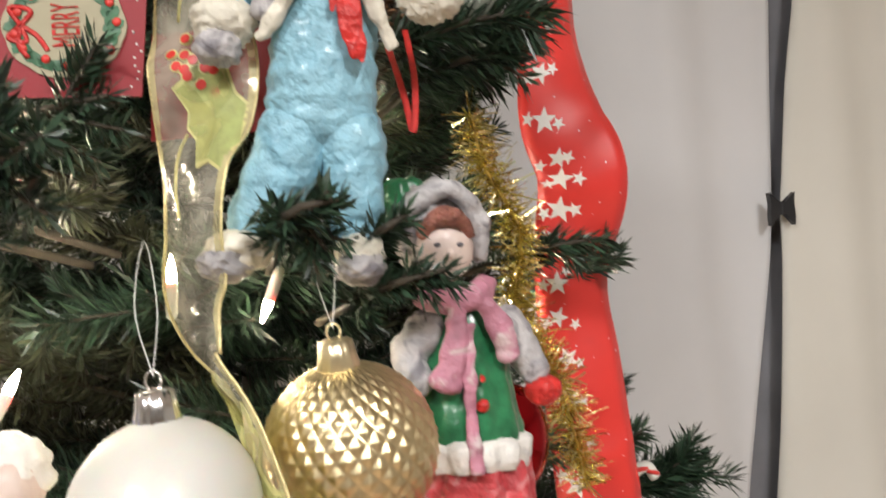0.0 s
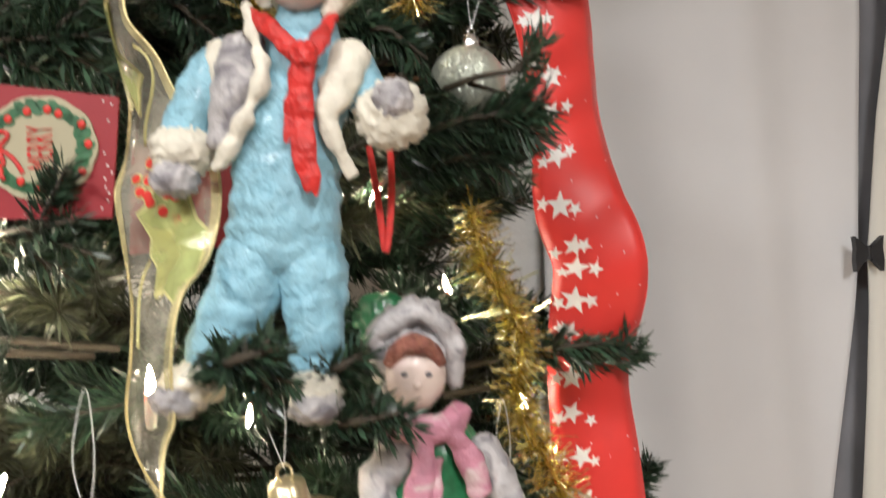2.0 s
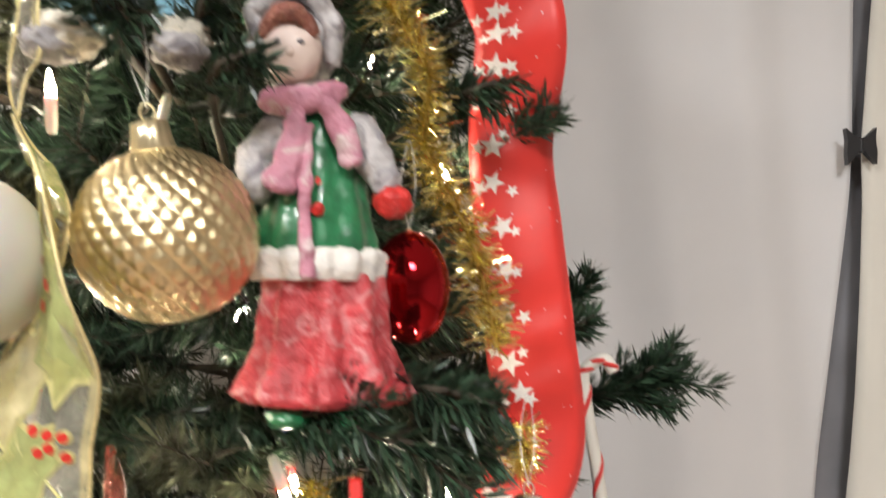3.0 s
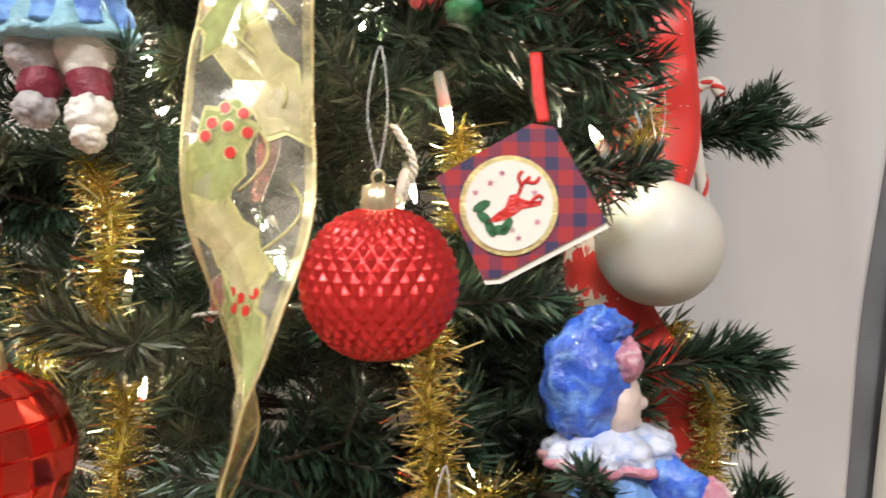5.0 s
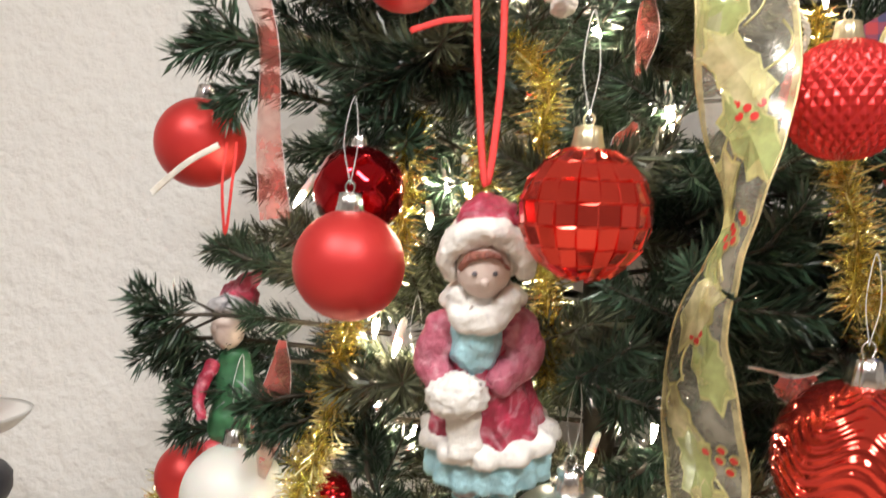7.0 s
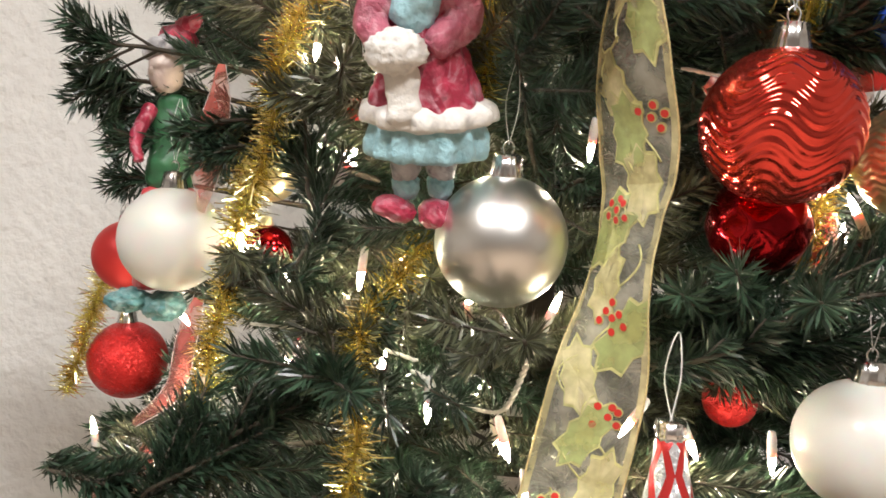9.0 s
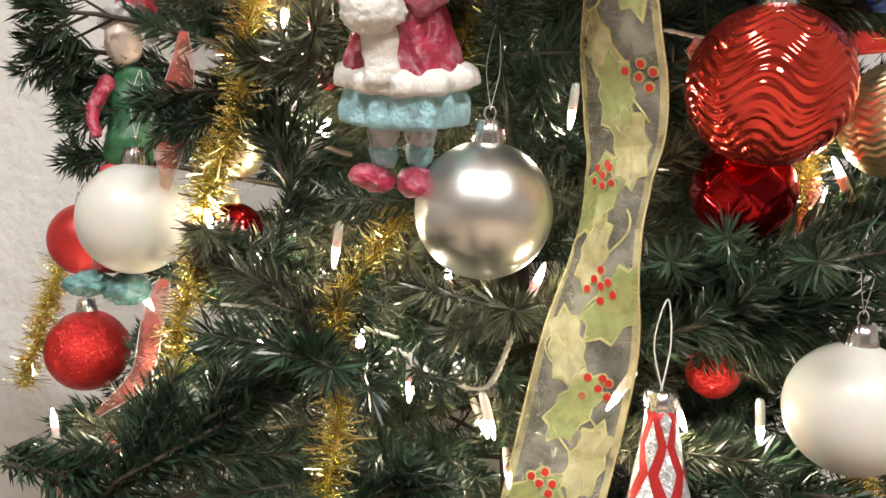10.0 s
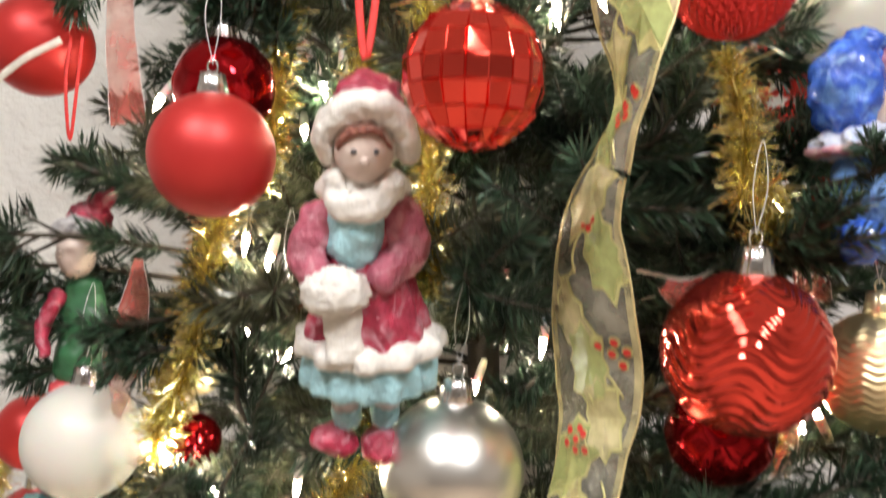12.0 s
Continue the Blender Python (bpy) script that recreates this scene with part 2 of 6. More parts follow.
def sheer(name, col, amount):
    """A see-through woven ribbon: part of the light passes straight through."""
    m = mat(name, col, 0.16, 0.05, 0.12, 90, 0.6, 60, coat=0.6)
    nt = m.node_tree
    b, out = nt.nodes["Principled BSDF"], nt.nodes["Material Output"]
    tr = nt.nodes.new("ShaderNodeBsdfTransparent")
    tr.inputs[0].default_value = (0.95, 0.93, 0.86, 1)
    mix = nt.nodes.new("ShaderNodeMixShader")
    mix.inputs[0].default_value = amount
    tc = nt.nodes.new("ShaderNodeTexCoord")
    nz = nt.nodes.new("ShaderNodeTexNoise")
    nz.inputs["Scale"].default_value, nz.inputs["Detail"].default_value = 55, 6
    nt.links.new(tc.outputs["Object"], nz.inputs["Vector"])
    mr = nt.nodes.new("ShaderNodeMapRange")
    mr.inputs["From Min"].default_value, mr.inputs["From Max"].default_value = 0.38, 0.68
    mr.inputs["To Min"].default_value, mr.inputs["To Max"].default_value = amount * 0.55, amount * 1.7
    nt.links.new(nz.outputs["Fac"], mr.inputs["Value"])
    nt.links.new(mr.outputs["Result"], mix.inputs[0])
    nt.links.new(tr.outputs[0], mix.inputs[1])
    nt.links.new(b.outputs[0], mix.inputs[2])
    nt.links.new(mix.outputs[0], out.inputs["Surface"])
    return m


M["sheer"] = sheer("sheer_gold_organza", (0.82, 0.77, 0.62), 0.25)
M["leaf"] = sheer("olive_green_print", (0.47, 0.53, 0.21), 0.62)
M["leaf_gold"] = sheer("pale_gold_print", (0.76, 0.68, 0.38), 0.62)
M["woven"] = sheer("woven_gold_border", (0.70, 0.62, 0.34), 0.55)
M["sheer_red"] = sheer("sheer_red_organza", (0.70, 0.17, 0.14), 0.42)


def plaid():
    m = mat("red_blue_plaid_paper", (0.4, 0.03, 0.03), 0.55, 0, 0.05, 40)
    nt = m.node_tree
    b = nt.nodes["Principled BSDF"]
    tc = nt.nodes.new("ShaderNodeTexCoord")
    sep = nt.nodes.new("ShaderNodeSeparateXYZ")
    nt.links.new(tc.outputs["Object"], sep.inputs[0])
    vals = []
    for axis in ("X", "Z"):
        a = nt.nodes.new("ShaderNodeMath")
        a.operation = "MULTIPLY"
        a.inputs[1].default_value = 2 * math.pi / 0.0125
        nt.links.new(sep.outputs[axis], a.inputs[0])
        s = nt.nodes.new("ShaderNodeMath")
        s.operation = "SINE"
        nt.links.new(a.outputs[0], s.inputs[0])
        g = nt.nodes.new("ShaderNodeMath")
        g.operation = "GREATER_THAN"
        g.inputs[1].default_value = 0.1
        nt.links.new(s.outputs[0], g.inputs[0])
        vals.append(g.outputs[0])
    add = nt.nodes.new("ShaderNodeMath")
    nt.links.new(vals[0], add.inputs[0])
    nt.links.new(vals[1], add.inputs[1])
    half = nt.nodes.new("ShaderNodeMath")
    half.operation = "MULTIPLY"
    half.inputs[1].default_value = 0.5
    nt.links.new(add.outputs[0], half.inputs[0])
    ramp = nt.nodes.new("ShaderNodeValToRGB")
    ramp.color_ramp.elements[0].color = (0.36, 0.025, 0.03, 1)
    ramp.color_ramp.elements[1].color = (0.035, 0.03, 0.09, 1)
    nt.links.new(half.outputs[0], ramp.inputs[0])
    nt.links.new(ramp.outputs[0], b.inputs["Base Color"])
    return m


M["plaid"] = plaid()


# ---- building blocks ----
def part(name, bm, material, parent=None, label="", smooth=True):
    me = bpy.data.meshes.new(name)
    bm.normal_update()
    bm.to_mesh(me)
    bm.free()
    for m in (material if isinstance(material, (list, tuple)) else [material]):
        me.materials.append(M[m])
    if smooth:
        me.polygons.foreach_set("use_smooth", [True] * len(me.polygons))
    ob = new(name, me)
    if parent:
        ob.parent = parent
    if label:
        ob["label"] = label
    return ob


def thing(name, m, label, category, group="", kind=""):
    ob = new(name)
    ob.empty_display_size = 0.01
    ob.matrix_world = m
    return tagged(ob, label, category, group, kind)


def V(*a):
    return Vector(a)


def grid_faces(bm, rows, mat_index=0, closed=False):
    for a, b in zip(rows, rows[1:]):
        n = len(a)
        for i in range(n if closed else n - 1):
            f = bm.faces.new((a[i], a[(i + 1) % n], b[(i + 1) % n], b[i]))
            f.material_index = mat_index


def ell(bm, c, r, mi=0, seg=20, rings=12, lump=0.0, rot=None, freq=3.0):
    """An ellipsoid at c with radii r; lump roughens it."""
    c, rows = Vector(c), []
    r = (r, r, r) if isinstance(r, (int, float)) else r
    for j in range(rings + 1):
        ph = math.pi * (j + 0.02) / (rings + 0.04)
        row = []
        for i in range(seg):
            th = 2 * math.pi * i / seg
            d = V(math.sin(ph) * math.cos(th), math.sin(ph) * math.sin(th), math.cos(ph))
            k = 1 + lump * noise.noise(d * freq + c * 37)
            p = V(d.x * r[0], d.y * r[1], d.z * r[2]) * k
            row.append(bm.verts.new(c + (rot @ p if rot else p)))
        rows.append(row)
    grid_faces(bm, rows, mi, True)
    for row in (rows[0], rows[-1]):
        bm.faces.new(row).material_index = mi


def spline(points, n):
    """Points along a smooth curve through the given ones (tuples of any length)."""
    p = [np.array(q, float) for q in points]
    p = [2 * p[0] - p[1]] + p + [2 * p[-1] - p[-2]]
    out = []
    for k in range(1, len(p) - 2):
        for i in range(n):
            t = i / n
            a, b, c, d = p[k - 1], p[k], p[k + 1], p[k + 2]
            out.append(0.5 * (2 * b + (c - a) * t + (2 * a - 5 * b + 4 * c - d) * t * t + (3 * b - a - 3 * c + d) * t ** 3))
    out.append(p[-2])
    return out


def tube(bm, points, radii, mi=0, seg=10, smooth=6, flat=1.0, lump=0.0):
    """A round tube along a curve; radii: one number, or one a point. flat squeezes it in depth (y)."""
    if isinstance(radii, (int, float)):
        radii = [radii] * len(points)
    pts = [(*p, r) for p, r in zip(points, radii)]
    pts = spline(pts, smooth) if len(pts) > 1 else pts
    rows = []
    for k, q in enumerate(pts):
        a, b = pts[max(k - 1, 0)], pts[min(k + 1, len(pts) - 1)]
        t = Vector(b[:3]) - Vector(a[:3])
        t = t.normalized() if t.length > 1e-9 else V(0, 0, 1)
        side = t.cross(V(0, 1, 0))
        side = side.normalized() if side.length > 0.1 else t.cross(V(1, 0, 0)).normalized()
        dep = side.cross(t)
        rows.append([bm.verts.new(Vector(q[:3]) + (side * math.cos(w) + dep * math.sin(w) * flat) * q[3]
                                  * (1 + lump * noise.noise(Vector(q[:3]) * 160 + V(w, 0, 0))))
                     for w in (2 * math.pi * i / seg for i in range(seg))])
    grid_faces(bm, rows, mi, True)
    for row in (rows[0], rows[-1]):
        bm.faces.new(row).material_index = mi


def lathe(bm, profile, mi=0, seg=24, c=(0, 0, 0), wave=0.0, waves=8, squash=1.0):
    """A turned shape: (radius, height) rows round the z axis; wave scallops the rim."""
    rows = []
    for r, z in profile:
        rows.append([bm.verts.new(Vector(c) + V(r * (1 + wave * math.cos(waves * w)) * math.cos(w),
                                                r * (1 + wave * math.cos(waves * w)) * math.sin(w) * squash, z))
                     for w in (2 * math.pi * i / seg for i in range(seg))])
    grid_faces(bm, rows, mi, True)
    for row in (rows[0], rows[-1]):
        bm.faces.new(row).material_index = mi


def box(bm, lo, hi, mi=0):
    v = [bm.verts.new((x, y, z)) for x in (lo[0], hi[0]) for y in (lo[1], hi[1]) for z in (lo[2], hi[2])]
    for f in ((0, 1, 3, 2), (4, 6, 7, 5), (0, 4, 5, 1), (2, 3, 7, 6), (0, 2, 6, 4), (1, 5, 7, 3)):
        bm.faces.new([v[i] for i in f]).material_index = mi


def sheet(bm, outline, y, thick, mi=0):
    """A flat shape of the outline (x, z) with a thickness, its face at y."""
    a = [bm.verts.new((x, y, z)) for x, z in outline]
    b = [bm.verts.new((x, y + thick, z)) for x, z in outline]
    bm.faces.new(a).material_index = mi
    bm.faces.new(b[::-1]).material_index = mi
    for i in range(len(a)):
        j = (i + 1) % len(a)
        bm.faces.new((a[i], b[i], b[j], a[j])).material_index = mi


def quads(name, verts, material, parent, label="", kind=""):
    """Many loose four-cornered blades as one mesh: verts is (n, 4, 3)."""
    n = len(verts)
    me = bpy.data.meshes.new(name)
    me.vertices.add(n * 4)
    me.vertices.foreach_set("co", verts.reshape(-1).astype(np.float32))
    me.loops.add(n * 4)
    me.loops.foreach_set("vertex_index", np.arange(n * 4, dtype=np.int32))
    me.polygons.add(n)
    me.polygons.foreach_set("loop_start", np.arange(0, n * 4, 4, dtype=np.int32))
    me.update(calc_edges=True)
    me.materials.append(M[material])
    ob = new(name, me)
    if parent:
        ob.parent = parent
    return tagged(ob, label, "", "", kind)


rng = np.random.default_rng(11)


def unit(a):
    return a / np.maximum(np.linalg.norm(a, axis=-1, keepdims=True), 1e-9)


# ---- room ----
def slab(name, lo, hi, material, label, category):
    bm = bmesh.new()
    box(bm, lo, hi)
    return tagged(part(name, bm, material, None, "", False), label, category, "", "structure")


slab("floor", (-3.6, -7.4, -0.05), (3.6, 0.72, 0), "floor", "plain beige carpet floor of the room", "floor")
slab("ceiling", (-3.6, -7.4, 2.45), (3.6, 0.72, 2.5), "ceil", "plain white painted ceiling", "ceiling")
slab("wall_north", (-3.6, 0.66, 0), (3.6, 0.78, 2.45), "wall", "off-white wall with orange peel plaster texture", "wall")
# Unseen side and south walls, placed far off so the baubles mirror a dimmer room.
slab("wall_west", (-3.72, -7.4, 0), (-3.6, 0.78, 2.45), "wall", "unseen plain off-white side wall, far off to darken reflections", "wall")
slab("wall_east", (3.6, -7.4, 0), (3.72, 0.78, 2.45), "wall", "unseen plain off-white side wall, far off to darken reflections", "wall")
slab("wall_south", (-3.72, -7.52, 0), (3.72, -7.4, 2.45), "wall", "unseen off-white wall facing the tree, far off to darken reflections", "wall")
# Panel added behind the curtains; its dark grey stands in for the slit's shade.
slab("window_1", (0.56, 0.645, 0.5), (0.86, 0.658, 2.3), "dark", "dark panel giving shade to the slit between the curtains", "window")
for cx, cy in ((-0.75, -1.35), (0.55, -1.7)):
    lamp_ob = thing("ceiling_lamp", pose(cx, cy, 2.45), "round lit ceiling lamp with frosted diffuser", "lamp", "ceiling lamps")
    bm = bmesh.new()
    lathe(bm, [(0.01, -0.03), (0.19, -0.03), (0.2, -0.02), (0.2, 0.0)], 0, 32)
    part("diffuser", bm, "lamp_glass", lamp_ob)
    bm = bmesh.new()
    lathe(bm, [(0.205, -0.025), (0.22, -0.025), (0.22, 0.0), (0.205, 0.0)], 0, 32)
    part("frame", bm, "silver_cap", lamp_ob)


def curtain(x_left, x_right, material, label, phase):
    """A hanging cloth with soft folds; x_left and x_right give the edge at a height."""
    bm = bmesh.new()
    rows = []
    zs = [0.3 + 0.025 * i for i in range(83)]
    for z in zs:
        a, b = x_left(z), x_right(z)
        row = []
        for i in range(60):
            u = i / 59
            x = a + (b - a) * u
            y = 0.615 + 0.012 * math.sin(x * 21 + phase + 0.4 * math.sin(z * 2)) + 0.004 * math.sin(x * 55 + z * 3)
            row.append(bm.verts.new((x, y, z)))
        rows.append(row)
    grid_faces(bm, rows)
    ob = part("curtain", bm, material)
    so = ob.modifiers.new("thickness", "SOLIDIFY")
    so.thickness = 0.004
    return tagged(ob, label, "curtain", "curtains")


def seam(z):
    """The line along which the two curtains meet, pinched at the clip."""
    pts = [(0.3, 0.60), (0.867, 0.640), (0.983, 0.651), (1.07, 0.659), (1.2, 0.675), (1.323, 0.688), (1.438, 0.700), (1.5, 0.7035),
           (1.554, 0.708), (1.67, 0.7175), (1.787, 0.730), (2.4, 0.75)]
    return float(np.interp(z, [p[0] for p in pts], [p[1] for p in pts]))


def gap(z):
    return float(np.interp(z, (0.87, 1.11, 1.21, 1.323, 1.438, 1.5, 1.554, 1.67, 1.787, 2.4), (0.034, 0.032, 0.026, 0.019, 0.011, 0.006, 0.010, 0.016, 0.026, 0.030)))


curtain(lambda z: 0.30, lambda z: seam(z) - gap(z) * 0.5, "curtain", "white cloth curtain hanging in soft folds", 0.0)
curtain(lambda z: seam(z) + gap(z) * 0.5, lambda z: 1.6, "curtain_cream", "cream cloth curtain clipped to its neighbour", 1.2)
rod = thing("curtain_rod", pose(0.95, 0.615, 2.37), "dark metal rod that carries the curtains", "curtain rod")
bm = bmesh.new()
tube(bm, [(-0.7, 0, 0), (0, 0, 0), (0.7, 0, 0)], 0.01)
part("rod", bm, "black", rod)

clip = thing("hair_clip", pose(0.697, 0.592, 1.499), "black plastic claw clip that holds two curtains", "clip")
for sgn in (-1, 1):
    bm = bmesh.new()
    sheet(bm, [(sgn * 0.001, -0.005), (sgn * 0.007, -0.012), (sgn * 0.017, -0.023), (sgn * 0.018, -0.008), (sgn * 0.0165, 0.006),
               (sgn * 0.018, 0.021), (sgn * 0.007, 0.011), (sgn * 0.001, 0.005)][::sgn], -0.004, 0.010)
    part("jaw", bm, "black", clip, "", False)
bm = bmesh.new()
tube(bm, [(0, 0, -0.009), (0, 0, 0.009)], 0.0045)
part("hinge", bm, "black", clip)

# ---- the tree ----
TX, TY = 0.03, 0.29
KEEP = [  # ornaments that stay in sight: x, z, radius, depth
    (0.10, 1.56, 0.085, -0.05), (0.155, 1.40, 0.06, -0.02), (0.096, 1.376, 0.036, -0.055), (0.03, 1.368, 0.035, -0.09),
    (-0.02, 1.563, 0.045, -0.03), (0.25, 1.60, 0.035, 0.10), (0.25, 1.50, 0.035, 0.10), (0.25, 1.40, 0.035, 0.11),
    (0.163, 1.206, 0.045, -0.05), (0.106, 1.17, 0.034, -0.085), (0.251, 1.187, 0.032, 0.06), (0.20, 1.09, 0.045, -0.036),
    (-0.031, 1.111, 0.036, -0.126), (-0.157, 1.085, 0.036, -0.051), (-0.161, 1.135, 0.026, 0.01), (-0.299, 1.17, 0.03, 0.098),
    (-0.08, 1.04, 0.05, -0.06), (-0.08, 0.98, 0.05, -0.05), (-0.032, 0.91, 0.045, -0.02), (-0.272, 0.907, 0.045, 0.09)]
KEEP += [
    (0.127, 0.98, 0.05, -0.055), (0.135, 0.922, 0.03, 0.0), (0.173, 0.795, 0.04, -0.06), (0.07, 0.762, 0.03, -0.035),
    (0.045, 1.25, 0.03, -0.05), (0.046, 1.18, 0.03, -0.055), (0.04, 1.06, 0.025, -0.065), (0.035, 0.98, 0.028, -0.06),
    (0.04, 0.93, 0.028, -0.045), (0.028, 0.85, 0.03, -0.045), (0.012, 0.77, 0.035, -0.045), (0.035, 1.56, 0.025, -0.045),
    (-0.05, 1.27, 0.03, -0.035), (-0.39, 0.777, 0.04, 0.3), (0.20, 1.42, 0.02, 0.055),
    (0.18, 1.614, 0.025, 0.06), (-0.281, 1.038, 0.018, 0.10), (-0.332, 0.802, 0.033, 0.15), (-0.274, 0.827, 0.026, 0.0), (0.219, 0.96, 0.03, -0.03), (-0.351, 0.794, 0.040, 0.20), (-0.370, 0.785, 0.040, 0.26), (-0.262, 1.027, 0.016, 0.05), (-0.294, 0.818, 0.034, 0.05), (-0.312, 0.810, 0.033, 0.10), (0.262, 1.30, 0.026, 0.11), (0.262, 1.245, 0.024, 0.11), (0.19, 1.347, 0.025, 0.05)]
KEEP += [(0.060, 1.170, 0.014, 0.05), (0.084, 1.190, 0.018, 0.15), (0.110, 1.210, 0.020, 0.25), (0.140, 1.235, 0.024, 0.40),
         (-0.179, 0.925, 0.018, 0.05), (-0.206, 0.929, 0.022, 0.20), (-0.243, 0.934, 0.028, 0.42)]  # gaps in the crown


def clear(p, slack=0.004):
    """Whether the point hangs in front of none of the ornaments."""
    for x, z, r, y in KEEP:
        if p[1] < y + 0.012 and math.hypot(p[0] - x, p[2] - z) < r + slack:
            return False
    return True


def edge(p):
    """Whether the point lies within the crown's outline."""
    right = 0.235 if p[2] > 1.33 else 0.285
    left = -0.29 if p[2] > 0.84 else -0.42
    return left < p[0] < right


def needles(p0, p1, length, count, tidy=True):
    p0, p1 = np.array(p0, float), np.array(p1, float)
    a = unit(p1 - p0)
    t = rng.random(count) ** 0.9
    perp = rng.normal(size=(count, 3))
    perp = unit(perp - (perp @ a)[:, None] * a)
    d = unit(a * rng.uniform(0.55, 1.1, (count, 1)) + perp * rng.uniform(0.6, 1.0, (count, 1)))
    ln = length * rng.uniform(0.65, 1.15, count) * np.clip(1.25 - t * 0.5, 0.5, 1)
    base = p0 + (p1 - p0) * t[:, None]
    side = unit(np.cross(d, rng.normal(size=(count, 3)))) * rng.uniform(0.0007, 0.0012, (count, 1))
    bend = perp * (ln * rng.uniform(-0.02, 0.10, count))[:, None]
    mid = base + d * (ln * 0.55)[:, None] + bend
    tip = base + d * ln[:, None] + bend * 0.6
    v = np.stack([base, mid + side, tip, mid - side], 1)
    if tidy:  # needles are bent away from the ornaments' faces
        off = np.array((TX, TY, 0))
        ok = np.ones(count, bool)
        c0 = base.mean(0) + off
        for x, z, r, y in KEEP:
            if math.hypot(c0[0] - x, c0[2] - z) > r + 0.16:
                continue
            for q in (base + off, mid + off, tip + off):
                ok &= ~((q[:, 1] < y) & (np.hypot(q[:, 0] - x, q[:, 2] - z) < r * 0.92))
        v = v[ok]
    return v


tree = thing("christmas_tree", pose(TX, TY, 0), "green artificial pine tree decorated with ornaments and lights", "christmas tree")
bm = bmesh.new()
tube(bm, [(0, 0, 0.05), (0, 0, 0.6), (0, 0, 1.3), (0, 0, 2.15)], [0.016, 0.016, 0.014, 0.006], 0, 12, 3)
part("trunk", bm, "bark", tree)
for k in range(4):
    w = math.pi / 4 + k * math.pi / 2
    bm = bmesh.new()
    tube(bm, [(0, 0, 0.12), (0.12 * math.cos(w), 0.12 * math.sin(w), 0.06), (0.26 * math.cos(w), 0.26 * math.sin(w), 0.01)], 0.01)
    part("stand_leg", bm, "black", tree)


def reach(z):
    return max(0.05, 0.37 - 0.30 * (z - 1.2))


def local(p):
    return (p[0] - TX, p[1] - TY, p[2])


def branch(p0, p1, twigs, dens, material):
    """One wired branch: a stem from p0 to p1, side twigs and their needles."""
    p0, p1 = np.array(p0, float), np.array(p1, float)
    for _ in range(12):
        if clear(p1):
            break
        p1 = p0 + (p1 - p0) * 0.94
    a = unit(p1 - p0)
    length = np.linalg.norm(p1 - p0)
    side = unit(np.cross(a, (0, 0, 1)))
    blades = []
    bm = bmesh.new()
    bend = p0 * 0.5 + p1 * 0.5 + np.array((0, 0, -0.01))
    tube(bm, [local(p0), local(bend), local(p1)], [0.0028, 0.0022, 0.0012], 0, 5, 2)
    for k in range(twigs):
        u = 0.14 + 0.84 * (k + rng.random() * 0.6) / twigs
        q0 = p0 + (p1 - p0) * u
        sg = 1 if k % 2 else -1
        d = unit(a * rng.uniform(0.55, 1.0) + side * sg * rng.uniform(0.5, 0.95) + np.array((0, 0, rng.uniform(-0.35, 0.45))))
        q1 = q0 + d * rng.uniform(0.07, 0.12) * (1.15 - 0.5 * u)
        if not (clear(q1) and clear((q0 + q1) / 2) and edge(q1)):
            continue
        tube(bm, [local(q0), local(q1)], [0.0014, 0.0008], 0, 4, 1)
        blades.append(needles(local(q0), local(q1), 0.026, int(190 * dens)))
    u0 = 0.22
    q0 = p0 + (p1 - p0) * u0
    if clear(p1) and clear((q0 + p1) / 2):
        blades.append(needles(local(q0), local(p1), 0.026, int(420 * dens * length / 0.3)))
    if not blades:
        bm.free()
        return
    ob = part("branch", bm, "bark", tree)
    quads("needles", np.concatenate(blades), material, ob, "", "stuff")


z, layer = 0.50, 0
while z < 1.98:
    n = 13 if z < 1.5 else 11
    for k in range(n):
        w = 2 * math.pi * (k + 0.5 * (layer % 2) + rng.uniform(-0.2, 0.2)) / n
        front = -math.sin(w)
        r = reach(z) * rng.uniform(0.80, 1.0) * (0.90 if front > 0.5 else 1.0)
        zz = z + rng.uniform(-0.03, 0.03)
        p0 = (TX + 0.012 * math.cos(w), TY + 0.012 * math.sin(w), zz - 0.04)
        p1 = (TX + r * math.cos(w), TY + r * math.sin(w), zz + rng.uniform(-0.01, 0.05))
        while not edge(p1):
            p1 = tuple(np.array(p0) + (np.array(p1) - np.array(p0)) * 0.93)
        if front < -0.3 and k % 2:
            continue
        branch(p0, p1, 13 if front > -0.3 else 5, 1.0 if front > -0.3 else 0.3, "needle" if rng.random() < 0.58 else "needle_light")
    z += 0.068
    layer += 1


